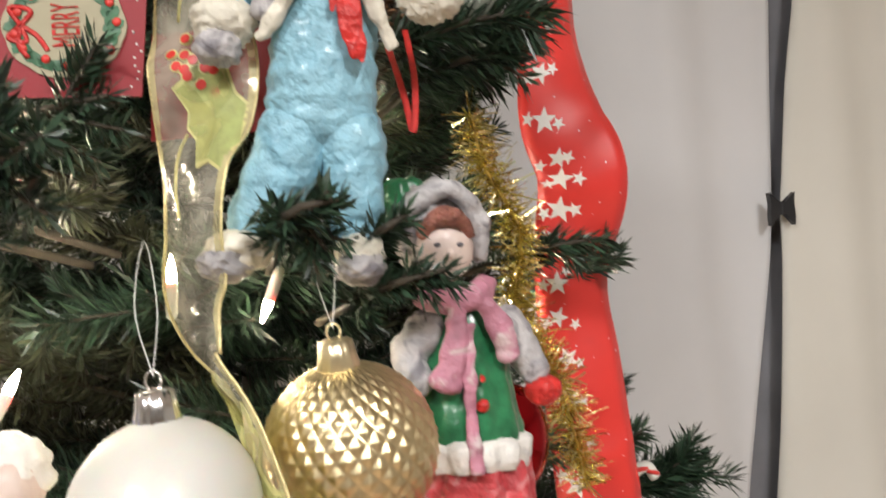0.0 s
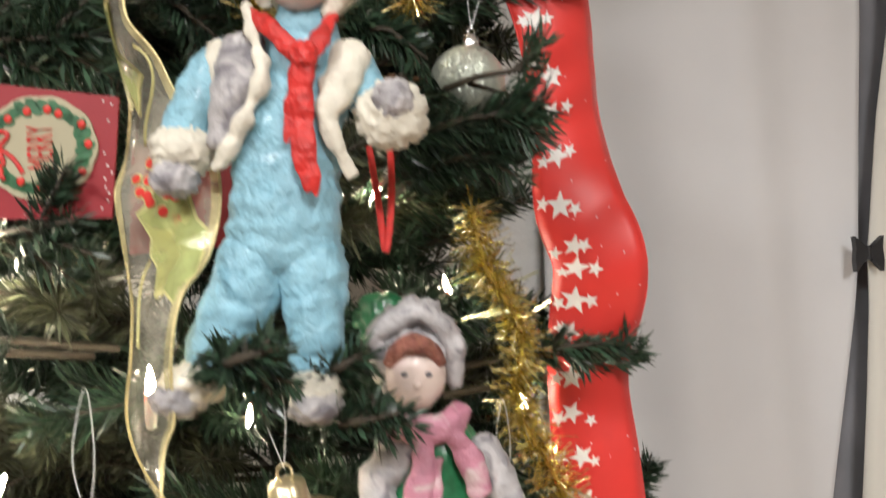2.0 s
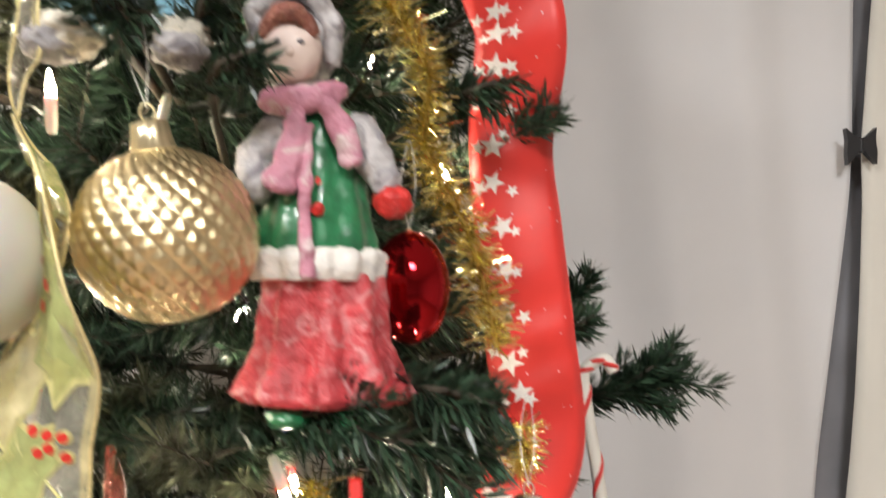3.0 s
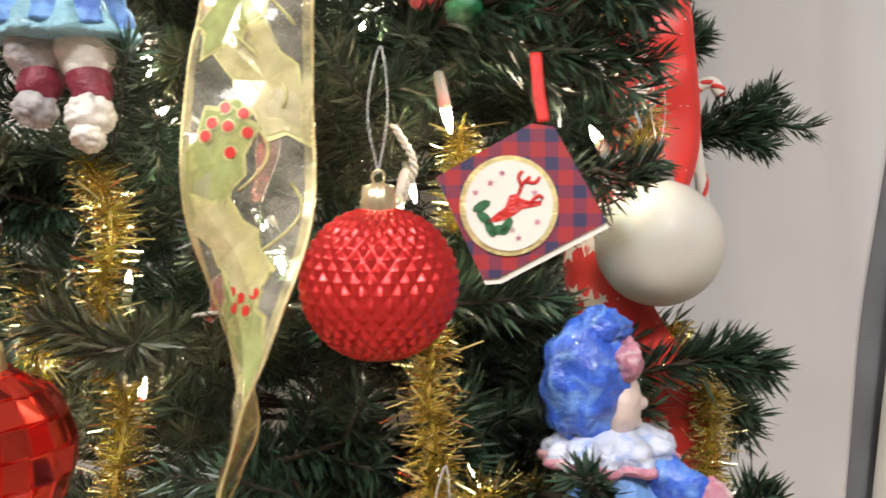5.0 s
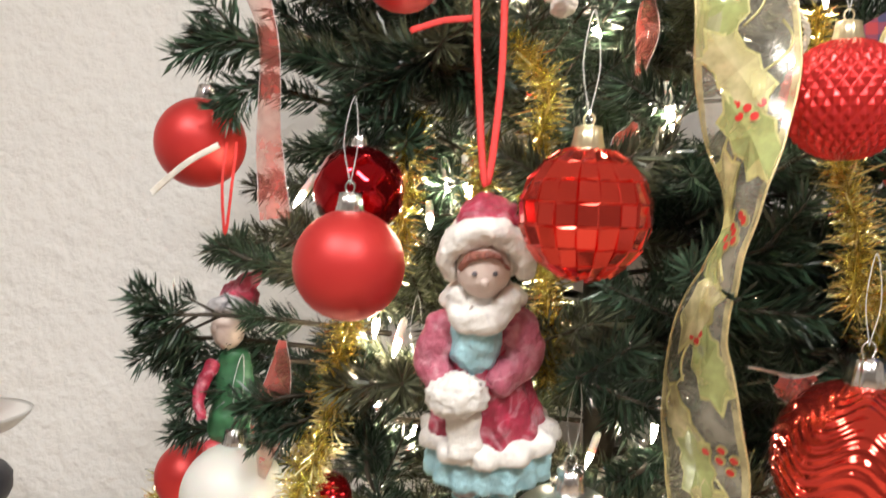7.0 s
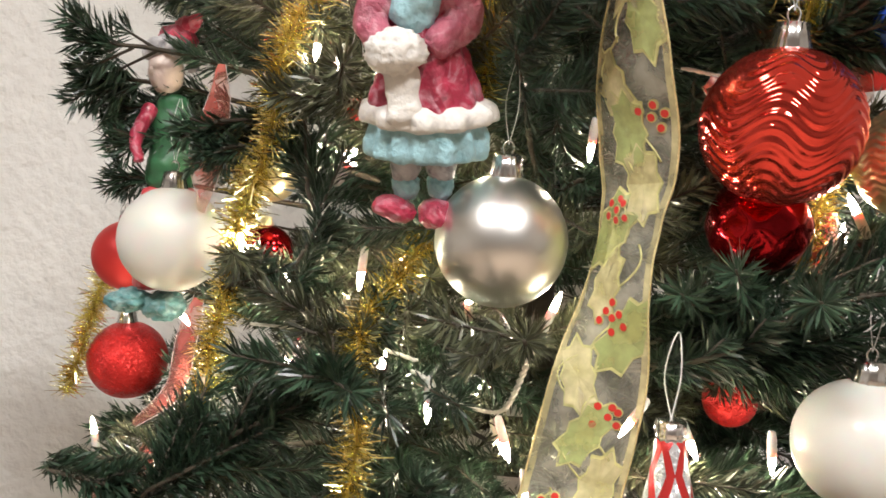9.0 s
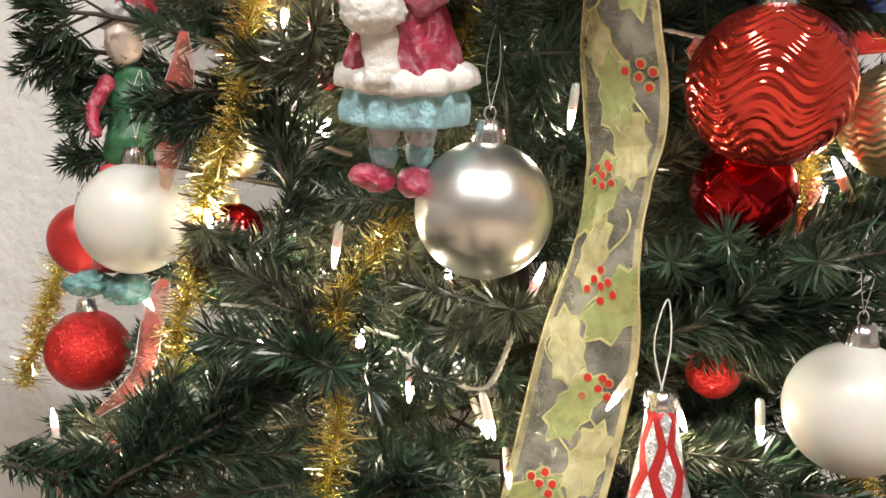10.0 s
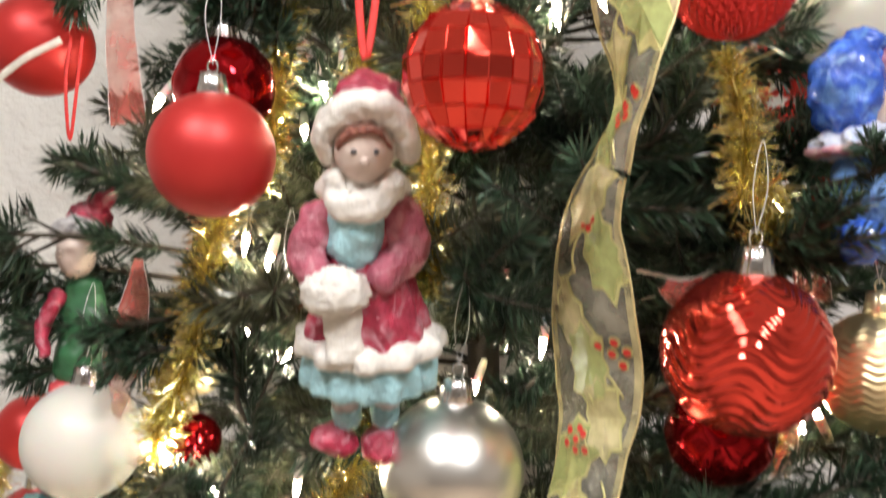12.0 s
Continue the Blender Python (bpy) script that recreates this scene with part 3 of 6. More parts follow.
def sprig(p0, p1, size, material="needle"):
    """A full branch tip that reaches out from the crown."""
    p0, p1 = np.array(p0, float), np.array(p1, float)
    a = unit(p1 - p0)
    tidy = size >= 0.9
    p1 = p1 - a * 0.012
    for _ in range(10):
        if tidy and not clear(p1, -0.003):
            p1 = p0 + (p1 - p0) * 0.9
    length = np.linalg.norm(p1 - p0)
    root = p0 * 0.65 + np.array((TX, TY, p0[2] - 0.06)) * 0.35
    bm = bmesh.new()
    tube(bm, [local(root), local(p0), local(p1)], [0.0026, 0.002, 0.001], 0, 5, 3)
    blades = [needles(local(p0 - a * 0.02), local(p1), 0.020 * size, int(2600 * size * (length + 0.03)), tidy)]
    if clear(p0 * 0.5 + root * 0.5):
        blades.append(needles(local(root * 0.4 + p0 * 0.6), local(p0), 0.022, 160))
    side = unit(np.cross(a, (0, 1, 0.2)))
    for k in range(3 + int(length / 0.03)):
        u = rng.uniform(0.1, 0.75)
        q0 = p0 + (p1 - p0) * u
        d = unit(a + side * rng.choice((-1, 1)) * rng.uniform(0.4, 0.8) + np.array((0, rng.uniform(-0.3, 0.5), 0)))
        q1 = q0 + d * length * rng.uniform(0.35, 0.55)
        if not tidy or clear(q1, 0.0):
            tube(bm, [local(q0), local(q1)], [0.0013, 0.0008], 0, 4, 1)
            blades.append(needles(local(q0), local(q1), 0.020 * size, int(2200 * np.linalg.norm(q1 - q0)), tidy))
    ob = part("branch_tip", bm, "bark", tree)
    quads("needles", np.concatenate(blades), material, ob, "", "stuff")


for p, q, size in (
        ((0.232, 0.120, 1.434), (0.288, 0.090, 1.453), 1.0),
        ((0.154, 0.070, 1.566), (0.229, 0.050, 1.582), 1.3),
        ((0.175, 0.100, 1.667), (0.260, 0.080, 1.683), 1.2),
        ((-0.067, 0.000, 1.523), (0.012, -0.045, 1.533), 0.8),
        ((-0.088, 0.030, 1.624), (0.003, 0.000, 1.624), 1.2),
        ((0.016, 0.040, 1.669), (0.069, 0.020, 1.651), 1.0),
        ((0.019, 0.050, 1.653), (0.058, 0.030, 1.619), 1.0),
        ((0.076, -0.085, 1.473), (0.109, -0.090, 1.482), 0.7),
        ((0.125, 0.060, 1.640), (0.166, 0.050, 1.613), 1.0),
        ((0.196, -0.020, 1.306), (0.248, -0.050, 1.299), 1.2),
        ((0.221, 0.060, 1.457), (0.261, 0.040, 1.463), 1.0),
        ((0.296, 0.200, 1.260), (0.378, 0.190, 1.282), 1.1)):
    sprig(p, q, size)
for p, q, size in (
        ((0.286, 0.200, 1.325), (0.320, 0.200, 1.357), 1.0),
        ((0.129, -0.020, 1.292), (0.192, -0.050, 1.306), 1.0),
        ((0.076, -0.060, 1.479), (0.097, -0.085, 1.452), 0.6),
        ((0.299, 0.200, 1.264), (0.384, 0.190, 1.286), 1.2),
        ((0.146, 0.000, 1.285), (0.245, -0.020, 1.272), 1.2),
        ((0.195, 0.010, 1.224), (0.237, -0.020, 1.212), 1.0),
        ((0.163, 0.020, 1.145), (0.202, 0.000, 1.152), 1.0),
        ((0.237, 0.050, 1.113), (0.304, 0.030, 1.136), 1.2),
        ((0.293, 0.100, 1.095), (0.327, 0.100, 1.057), 1.1),
        ((0.282, 0.140, 1.318), (0.312, 0.130, 1.333), 1.0),
        ((0.279, 0.020, 1.044), (0.306, 0.000, 1.061), 1.0),
        ((0.040, 0.000, 1.074), (0.108, -0.050, 1.104), 1.2)):
    sprig(p, q, size)
for p, q, size in (
        ((0.084, 0.030, 1.264), (0.123, 0.020, 1.277), 1.0),
        ((0.196, -0.060, 1.074), (0.186, -0.075, 1.100), 0.8),
        ((-0.122, 0.030, 1.217), (-0.057, 0.000, 1.202), 1.2),
        ((-0.206, 0.050, 1.230), (-0.291, 0.040, 1.250), 1.2),
        ((-0.101, 0.030, 1.227), (-0.183, 0.000, 1.185), 1.2),
        ((-0.138, 0.020, 1.180), (-0.187, 0.000, 1.171), 1.0),
        ((-0.241, 0.060, 1.212), (-0.283, 0.050, 1.187), 1.0),
        ((-0.243, 0.080, 1.082), (-0.287, 0.070, 1.103), 1.0),
        ((-0.261, 0.080, 1.044), (-0.335, 0.046, 1.047), 1.2),
        ((-0.275, 0.110, 1.010), (-0.335, 0.100, 1.002), 1.2),
        ((-0.153, 0.040, 0.915), (-0.163, 0.030, 1.031), 1.1),
        ((-0.284, 0.110, 0.952), (-0.332, 0.100, 0.956), 1.0)):
    sprig(p, q, size)
for p, q, size in (
        ((0.072, 0.000, 1.083), (0.150, -0.030, 1.094), 1.3),
        ((0.081, 0.020, 1.050), (0.148, -0.020, 1.067), 1.3),
        ((-0.281, 0.100, 1.025), (-0.345, 0.070, 1.025), 1.2),
        ((-0.274, 0.100, 0.985), (-0.328, 0.090, 0.974), 1.0),
        ((-0.227, 0.060, 0.868), (-0.169, 0.020, 0.892), 1.0),
        ((-0.154, 0.030, 0.839), (-0.093, 0.000, 0.864), 1.0),
        ((-0.170, 0.040, 0.873), (-0.145, 0.030, 0.936), 1.0),
        ((-0.280, 0.020, 0.726), (-0.164, -0.020, 0.799), 1.3),
        ((-0.332, 0.020, 0.758), (-0.269, 0.000, 0.744), 1.2),
        ((0.027, 0.030, 0.950), (-0.006, 0.010, 0.934), 1.0),
        ((0.086, 0.020, 0.859), (0.142, 0.000, 0.885), 1.2),
        ((0.090, 0.020, 0.825), (0.215, -0.050, 0.863), 1.4)):
    sprig(p, q, size)
for p, q, size in (
        ((0.101, 0.030, 0.842), (0.176, -0.030, 0.831), 1.3),
        ((-0.113, 0.000, 0.728), (-0.048, -0.040, 0.754), 1.2),
        ((-0.072, 0.060, 0.834), (-0.019, 0.030, 0.814), 1.0),
        ((0.019, 0.050, 1.017), (0.003, 0.020, 0.971), 1.0),
        ((-0.213, 0.000, 0.774), (-0.134, -0.020, 0.819), 1.1),
        ((0.114, -0.050, 1.442), (0.149, -0.075, 1.452), 0.7),
        ((0.113, -0.060, 1.466), (0.135, -0.070, 1.478), 0.7),
        ((0.126, 0.060, 1.075), (0.171, 0.030, 1.084), 1.2),
        ((0.149, 0.050, 1.048), (0.200, 0.020, 1.058), 1.3),
        ((0.196, 0.080, 1.096), (0.243, 0.040, 1.085), 1.3),
        ((0.193, 0.020, 1.039), (0.220, -0.030, 1.046), 1.3),
        ((0.117, 0.080, 1.041), (0.169, 0.050, 1.025), 1.1)):
    sprig(p, q, size)
for p, q, size in (
        ((0.116, 0.060, 1.148), (0.183, 0.040, 1.131), 1.2),
        ((0.086, -0.010, 0.832), (0.138, -0.040, 0.857), 1.2),
        ((0.160, -0.040, 1.039), (0.183, -0.085, 1.062), 0.8),
        ((0.253, 0.100, 0.955), (0.290, 0.070, 0.946), 1.3),
        ((0.244, 0.100, 0.895), (0.280, 0.060, 0.924), 1.3),
        ((0.270, 0.120, 0.995), (0.310, 0.100, 1.005), 1.3),
        ((0.256, 0.120, 0.883), (0.308, 0.100, 0.923), 1.2)):
    sprig(p, q, size)


for p, q, size in (
        ((-0.050, -0.060, 1.487), (0.012, -0.145, 1.500), 0.85),
        ((-0.075, -0.050, 1.482), (-0.018, -0.125, 1.496), 0.85),
        ((0.150, 0.030, 1.575), (0.226, 0.000, 1.585), 1.3),
        ((0.165, 0.030, 1.598), (0.222, 0.010, 1.606), 1.1),
        ((0.160, 0.040, 1.560), (0.205, 0.010, 1.563), 1.0),
        ((0.150, 0.000, 1.028), (0.212, -0.075, 1.043), 0.88),
        ((0.190, 0.000, 1.026), (0.250, -0.060, 1.042), 0.88),
        ((-0.205, 0.050, 0.992), (-0.262, 0.040, 0.975), 1.0),
        ((-0.200, 0.050, 0.975), (-0.250, 0.030, 0.955), 0.85)):
    sprig(p, q, size)


# ---- tinsel ----
def tinsel(points, r=0.0122, dens=13000):
    c = np.array(points[0])
    ob = thing("tinsel_garland", pose(*points[0]), "shiny gold tinsel garland draped over the branches", "tinsel", "gold tinsel garlands")
    pts = [tuple(np.array(p) - c) for p in points]
    bm = bmesh.new()
    tube(bm, pts, 0.0011, 0, 5, 6)
    part("core", bm, "gold_core", ob)
    cur = np.array([q[:3] for q in spline(pts, 24)])
    seg = np.linalg.norm(np.diff(cur, axis=0), axis=1)
    total = seg.sum()
    n = int(dens * total) + 60
    s = np.sort(rng.random(n)) * total
    cum = np.concatenate([[0], np.cumsum(seg)])
    base = np.stack([np.interp(s, cum, cur[:, k]) for k in range(3)], 1)
    tan = unit(np.gradient(cur, axis=0))
    ta = unit(np.stack([np.interp(s, cum, tan[:, k]) for k in range(3)], 1))
    perp = rng.normal(size=(n, 3))
    perp = unit(perp - (perp * ta).sum(1, keepdims=True) * ta)
    d = unit(perp + ta * rng.uniform(-0.5, 0.5, (n, 1)))
    ln = r * rng.uniform(0.6, 1.25, n)
    wide = unit(np.cross(d, rng.normal(size=(n, 3)))) * rng.uniform(0.00022, 0.00058, (n, 1))
    curl = rng.normal(size=(n, 3)) * 0.30 * ln[:, None]
    tip = base + d * ln[:, None] + curl
    v = np.stack([base - wide, base + wide, tip + wide * 0.8, tip - wide * 0.8], 1)
    quads("fringe", v, "gold", ob, "", "stuff")


tinsel([(0.178, 0.060, 1.538), (0.184, 0.050, 1.504), (0.202, 0.050, 1.467), (0.200, 0.060, 1.425), (0.223, 0.060, 1.377), (0.237, 0.060, 1.315)])
tinsel([(0.080, 0.000, 1.690), (0.074, 0.010, 1.662), (0.067, 0.030, 1.636)])
tinsel([(0.155, 0.050, 1.707), (0.150, 0.050, 1.671), (0.148, 0.070, 1.648)])
tinsel([(0.126, -0.030, 1.146), (0.124, -0.050, 1.119), (0.128, -0.050, 1.093), (0.126, -0.050, 1.062), (0.155, -0.030, 1.069), (0.146, -0.030, 1.033)])
tinsel([(0.251, 0.080, 1.269), (0.247, 0.090, 1.239)])
tinsel([(0.265, 0.090, 1.135), (0.283, 0.070, 1.100), (0.283, 0.070, 1.059), (0.278, 0.070, 1.025)])
tinsel([(-0.064, 0.020, 1.235), (-0.039, 0.000, 1.194), (-0.046, 0.000, 1.158), (-0.042, 0.020, 1.101), (-0.040, 0.000, 1.051), (-0.042, 0.020, 1.005)])
tinsel([(-0.126, 0.030, 1.186), (-0.134, 0.030, 1.136), (-0.141, 0.040, 1.094), (-0.176, 0.040, 1.044), (-0.182, 0.050, 1.007), (-0.205, 0.060, 0.981), (-0.213, 0.060, 0.916)])
tinsel([(-0.162, 0.020, 1.063), (-0.177, 0.020, 1.021), (-0.185, 0.030, 0.976), (-0.211, 0.050, 0.922), (-0.216, 0.050, 0.888), (-0.228, 0.040, 0.840), (-0.232, 0.030, 0.793)])
tinsel([(-0.075, 0.040, 0.924), (-0.094, 0.030, 0.887), (-0.118, 0.000, 0.861), (-0.122, -0.020, 0.818), (-0.121, -0.020, 0.784), (-0.131, -0.030, 0.733)])
tinsel([(-0.396, 0.270, 0.875), (-0.418, 0.280, 0.821), (-0.448, 0.290, 0.744)])
tinsel([(0.198, 0.030, 0.956), (0.182, 0.020, 0.929), (0.179, 0.030, 0.887)])
tinsel([(-0.081, 0.000, 1.163), (-0.078, 0.000, 1.145), (-0.088, 0.020, 1.118)])
tinsel([(0.174, 0.000, 1.068), (0.178, 0.000, 1.040)])
tinsel([(-0.135, 0.030, 1.336), (-0.138, 0.030, 1.291)])
tinsel([(0.157, 0.000, 1.052), (0.161, 0.000, 1.024)])
tinsel([(0.213, -0.000, 0.735), (0.221, 0.000, 0.708)])
tinsel([(0.138, 0.030, 1.251), (0.135, 0.030, 1.194)])


# ---- string lights ----
def bulb(p, tilt, turn, lean=0):
    ob = thing("string_light", pose(*p, tilt, lean, turn), "lit clear mini bulb in a white socket", "string light", "string lights on the tree")
    bm = bmesh.new()
    lathe(bm, [(0.0020, 0.0), (0.0023, 0.002), (0.0023, 0.007), (0.0014, 0.011), (0.0004, 0.0150)], 0, 10)
    part("bulb", bm, "bulb", ob)
    bm = bmesh.new()
    lathe(bm, [(0.0013, -0.017), (0.0025, -0.016), (0.0030, -0.011), (0.0031, -0.003), (0.0031, 0.0015), (0.0021, 0.002)], 0, 12)
    part("socket", bm, "socket", ob)


for p in ((-0.071, 0.030, 1.515),
          (-0.050, -0.020, 1.517),
          (-0.085, 0.000, 1.470),
          (-0.060, 0.000, 1.400),
          (0.061, 0.030, 1.439),
          (0.130, 0.000, 1.257),
          (0.212, 0.020, 1.239),
          (-0.031, 0.020, 1.291),
          (0.010, 0.000, 1.306),
          (-0.008, 0.030, 1.245),
          (-0.041, 0.050, 1.128),
          (-0.091, 0.020, 1.139),
          (-0.139, 0.040, 1.032),
          (-0.106, 0.050, 1.143),
          (0.040, 0.020, 1.185),
          (-0.209, 0.060, 1.135),
          (0.035, 0.040, 0.977),
          (0.012, 0.050, 1.016),
          (-0.134, 0.040, 0.959),
          (-0.150, 0.110, 0.800)):
    bulb(p, rng.uniform(-50, 50) + rng.choice((0, 180)), rng.uniform(0, 360))
for p in ((-0.176, 0.050, 0.826),
          (-0.177, 0.050, 0.872),
          (0.147, 0.000, 0.771),
          (0.210, 0.040, 0.906),
          (0.093, -0.000, 0.780),
          (0.056, 0.000, 0.794),
          (-0.286, 0.150, 0.844),
          (-0.100, 0.030, 0.720),
          (-0.164, 0.050, 0.843),
          (0.199, 0.000, 0.927),
          (-0.236, 0.040, 0.802),
          (-0.125, 0.050, 0.887),
          (-0.111, 0.050, 0.816),
          (-0.157, 0.060, 0.906),
          (0.001, 0.060, 0.924)):
    bulb(p, rng.uniform(-50, 50) + rng.choice((0, 180)), rng.uniform(0, 360))

for k in range(30):  # extra bulbs added deeper inside the crown to brighten its needles
    zb = 0.66 + 1.1 * (k + 0.5) / 30
    xb = rng.uniform(-0.22, 0.24)
    if xb > 0.06 and zb < 1.2:
        xb -= 0.22
    bulb((xb, rng.uniform(0.05, 0.16), zb), rng.uniform(-60, 60) + rng.choice((0, 180)), rng.uniform(0, 360))


for p, tilt_x, tilt_y in (((0.004, 0.010, 0.862), 0, 25), ((-0.027, 0.010, 0.777), 180, -14), ((-0.077, 0.010, 0.803), 180, 4),
                          ((0.108, -0.010, 1.208), 160, 10), ((0.016, 0.005, 1.448), 10, 4), ((-0.359, 0.150, 0.741), 0, -6)):
    bulb(p, tilt_x, 0, tilt_y)


def cable(points):
    ob = thing("light_cable", pose(*points[0]), "white twisted cable of the string lights", "cable", "light cables")
    c = Vector(points[0])
    bm = bmesh.new()
    q = spline(points, 20)
    for s in (0, math.pi):
        tube(bm, [tuple(Vector(p) - c + V(math.cos(i * 0.9 + s), math.sin(i * 0.9 + s), 0) * 0.0013) for i, p in enumerate(q)], 0.0011, 0, 5, 1)
    part("strand", bm, "wire", ob)


cable([(-0.087, 0.012, 0.823), (-0.070, 0.010, 0.812), (-0.050, 0.008, 0.800), (-0.031, 0.010, 0.796), (-0.022, 0.008, 0.805), (-0.012, 0.010, 0.828), (-0.006, 0.010, 0.844)])
cable([(-0.006, 0.010, 0.844), (-0.016, 0.012, 0.848), (-0.020, 0.02, 0.842)])
cable([(-0.20, 0.04, 0.850), (-0.165, 0.045, 0.845), (-0.12, 0.04, 0.836), (-0.085, 0.01, 0.83)])
cable([(-0.02, 0.02, 1.145), (0.01, 0.015, 1.150), (0.025, 0.015, 1.145), (0.035, 0.018, 1.172)])
cable([(0.105, -0.01, 1.245), (0.115, -0.012, 1.225), (0.108, -0.015, 1.205)])
cable([(-0.15, 0.045, 0.97), (-0.17, 0.05, 0.965), (-0.20, 0.06, 0.972), (-0.235, 0.08, 0.96)])
cable([(0.085, 0.0, 1.02), (0.12, 0.0, 1.015), (0.15, 0.01, 1.03)])


# ---- baubles ----
def ball_mesh(r, nu, nv, height):
    """A sphere whose radius follows height(theta, phi), phi from the top."""
    bm = bmesh.new()
    rows = []
    for j in range(nv + 1):
        ph = math.pi * (j + 0.05) / (nv + 0.1)
        rows.append([bm.verts.new(V(math.sin(ph) * math.cos(w), math.sin(ph) * math.sin(w), math.cos(ph)) * r * (1 + height(w, ph)))
                     for w in (2 * math.pi * i / nu for i in range(nu))])
    grid_faces(bm, rows[::-1], 0, True)
    bm.faces.new(rows[0])
    bm.faces.new(rows[-1][::-1])
    return bm


def tri(x):
    return abs((x / (2 * math.pi)) % 1.0 * 2 - 1)


SHAPES = {
    "plain": (56, 36, lambda w, p: 0.0),
    "diamond": (324, 190, lambda w, p: 0.040 * min(tri(27 * w + 27 * p), tri(27 * w - 20 * p)) * math.sin(p) ** 0.7),
    "studs": (336, 200, lambda w, p: 0.062 * min(tri(28 * w + 22 * p), tri(28 * w - 22 * p)) * math.sin(p) ** 0.6),
    "ripple": (260, 170, lambda w, p: 0.011 * math.sin(38 * p + 5.2 * math.sin(6 * w + 0.8 * p) + 2.0 * math.sin(w + 0.6)) * math.sin(p)),
    "zigzag": (240, 150, lambda w, p: 0.013 * math.sin(46 * p + 1.7 * math.sin(15 * w)) * math.sin(p)),
    "dents": (120, 80, lambda w, p: 0.022 * math.cos(8 * w) * math.sin(7 * p) * math.sin(p)),
}


def facet_ball(r):
    """A mirror ball of upright flat facets, each tilted its own way and parted by a fine groove."""
    bm = bmesh.new()
    nu, nv = 20, 9
    rim, g = 0.985, 0.07
    pt = lambda w, ph, k: bm.verts.new(V(math.sin(ph) * math.cos(w), math.sin(ph) * math.sin(w), math.cos(ph)) * r * k)
    net = [[pt(2 * math.pi * i / nu, math.pi * (j + 0.15) / (nv + 0.3), rim) for i in range(nu)] for j in range(nv + 1)]
    for j in range(nv):
        for i in range(nu):
            a, b = rng.normal(0, 0.030), rng.normal(0, 0.030)
            inner = [pt(2 * math.pi * (i + u) / nu, math.pi * (j + v + 0.15) / (nv + 0.3), 1.004 + a * (u - 0.5) + b * (v - 0.5))
                     for u, v in ((g, g), (g, 1 - g), (1 - g, 1 - g), (1 - g, g))]
            i2 = (i + 1) % nu
            outer = [net[j][i], net[j + 1][i], net[j + 1][i2], net[j][i2]]
            bm.faces.new(inner)
            for k in range(4):
                bm.faces.new((outer[k], outer[(k + 1) % 4], inner[(k + 1) % 4], inner[k]))
    bm.faces.new(net[0][::-1])
    bm.faces.new(net[-1])
    return bm


def bauble(p, r, shape, skin, cap, label, lean=(0, 0, 0), string="thread", loop=0.05):
    ob = thing("bauble", pose(*p, *lean), label, "bauble", "baubles on the tree")
    if shape == "facet":
        part("body", facet_ball(r), skin, ob, "", False)
    else:
        nu, nv, h = SHAPES[shape]
        part("body", ball_mesh(r, nu, nv, h), skin, ob)
    k = r / 0.032
    bm = bmesh.new()
    lathe(bm, [(0.0075 * k, r * 0.955), (0.0078 * k, r * 0.985), (0.0068 * k, r + 0.004 * k), (0.0062 * k, r + 0.009 * k), (0.002 * k, r + 0.0102 * k)],
          0, 36, (0, 0, 0), 0.06, 12)
    cap_ob = part("cap", bm, cap, ob)
    bm = bmesh.new()
    ring = [(0.0026 * k * math.cos(w), 0, r + 0.0125 * k + 0.0032 * k * math.sin(w)) for w in (2 * math.pi * i / 12 for i in range(13))]
    tube(bm, ring, 0.0005 * k, 0, 5, 2)
    part("ring", bm, cap, cap_ob)
    if loop:
        bm = bmesh.new()
        top = r + 0.014 * k
        tube(bm, [(0, 0, top), (0.004, 0, top + loop * 0.5), (0.001, 0.004, top + loop), (-0.004, 0, top + loop * 0.5), (0, 0, top)], 0.00027, 0, 5, 6)
        part("string", bm, string, ob)
    return ob


bauble((0.097, -0.055, 1.376), 0.0365, "diamond", "gold_ball", "gold_cap", "champagne gold bauble with a raised diamond pattern", (8, -7, 10))
bauble((0.028, -0.09, 1.366), 0.035, "plain", "pearl", "silver_cap", "plain pearly white bauble", (0, -3, 0))
bauble((0.178, 0.06, 1.607), 0.0212, "plain", "glit_grey", "silver_cap", "sage silver glitter bauble behind a branch", (0, 6, 0))
bauble((0.106, -0.085, 1.170), 0.0305, "studs", "red_deep", "gold_cap", "bright red bauble covered with rows of small studs", (6, 0, 0))
bauble((0.252, 0.06, 1.187), 0.0365, "plain", "pearl", "silver_cap", "plain milky white bauble at the edge of the tree")
bauble((-0.031, -0.126, 1.111), 0.0315, "facet", "red_gloss", "gold_cap", "shiny red mirror bauble with square facets", (4, 2, 5))
bauble((-0.157, -0.051, 1.085), 0.0322, "plain", "red_satin", "silver_cap", "plain satin red bauble", (4, 2, 0))
bauble((-0.161, 0.01, 1.132), 0.0295, "dents", "red_dark", "silver_cap", "shiny red bauble with dents behind another one")
bauble((-0.299, 0.098, 1.176), 0.0345, "plain", "red_satin", "silver_cap", "satin red bauble partly hidden by a branch", (0, 8, 0))
bauble((-0.032, -0.02, 0.910), 0.0412, "plain", "silver", "silver_cap", "large satin silver bauble on a clear thread", (6, 4, 0))
bauble((-0.272, 0.09, 0.907), 0.0395, "plain", "pearl", "silver_cap", "plain frosted white bauble", (0, 3, 0))
bauble((-0.348, 0.20, 0.889), 0.031, "plain", "red_satin", "silver_cap", "satin red bauble behind a white one")
bauble((-0.389, 0.30, 0.777), 0.0395, "plain", "glit_red", "silver_cap", "red glitter bauble near the wall")
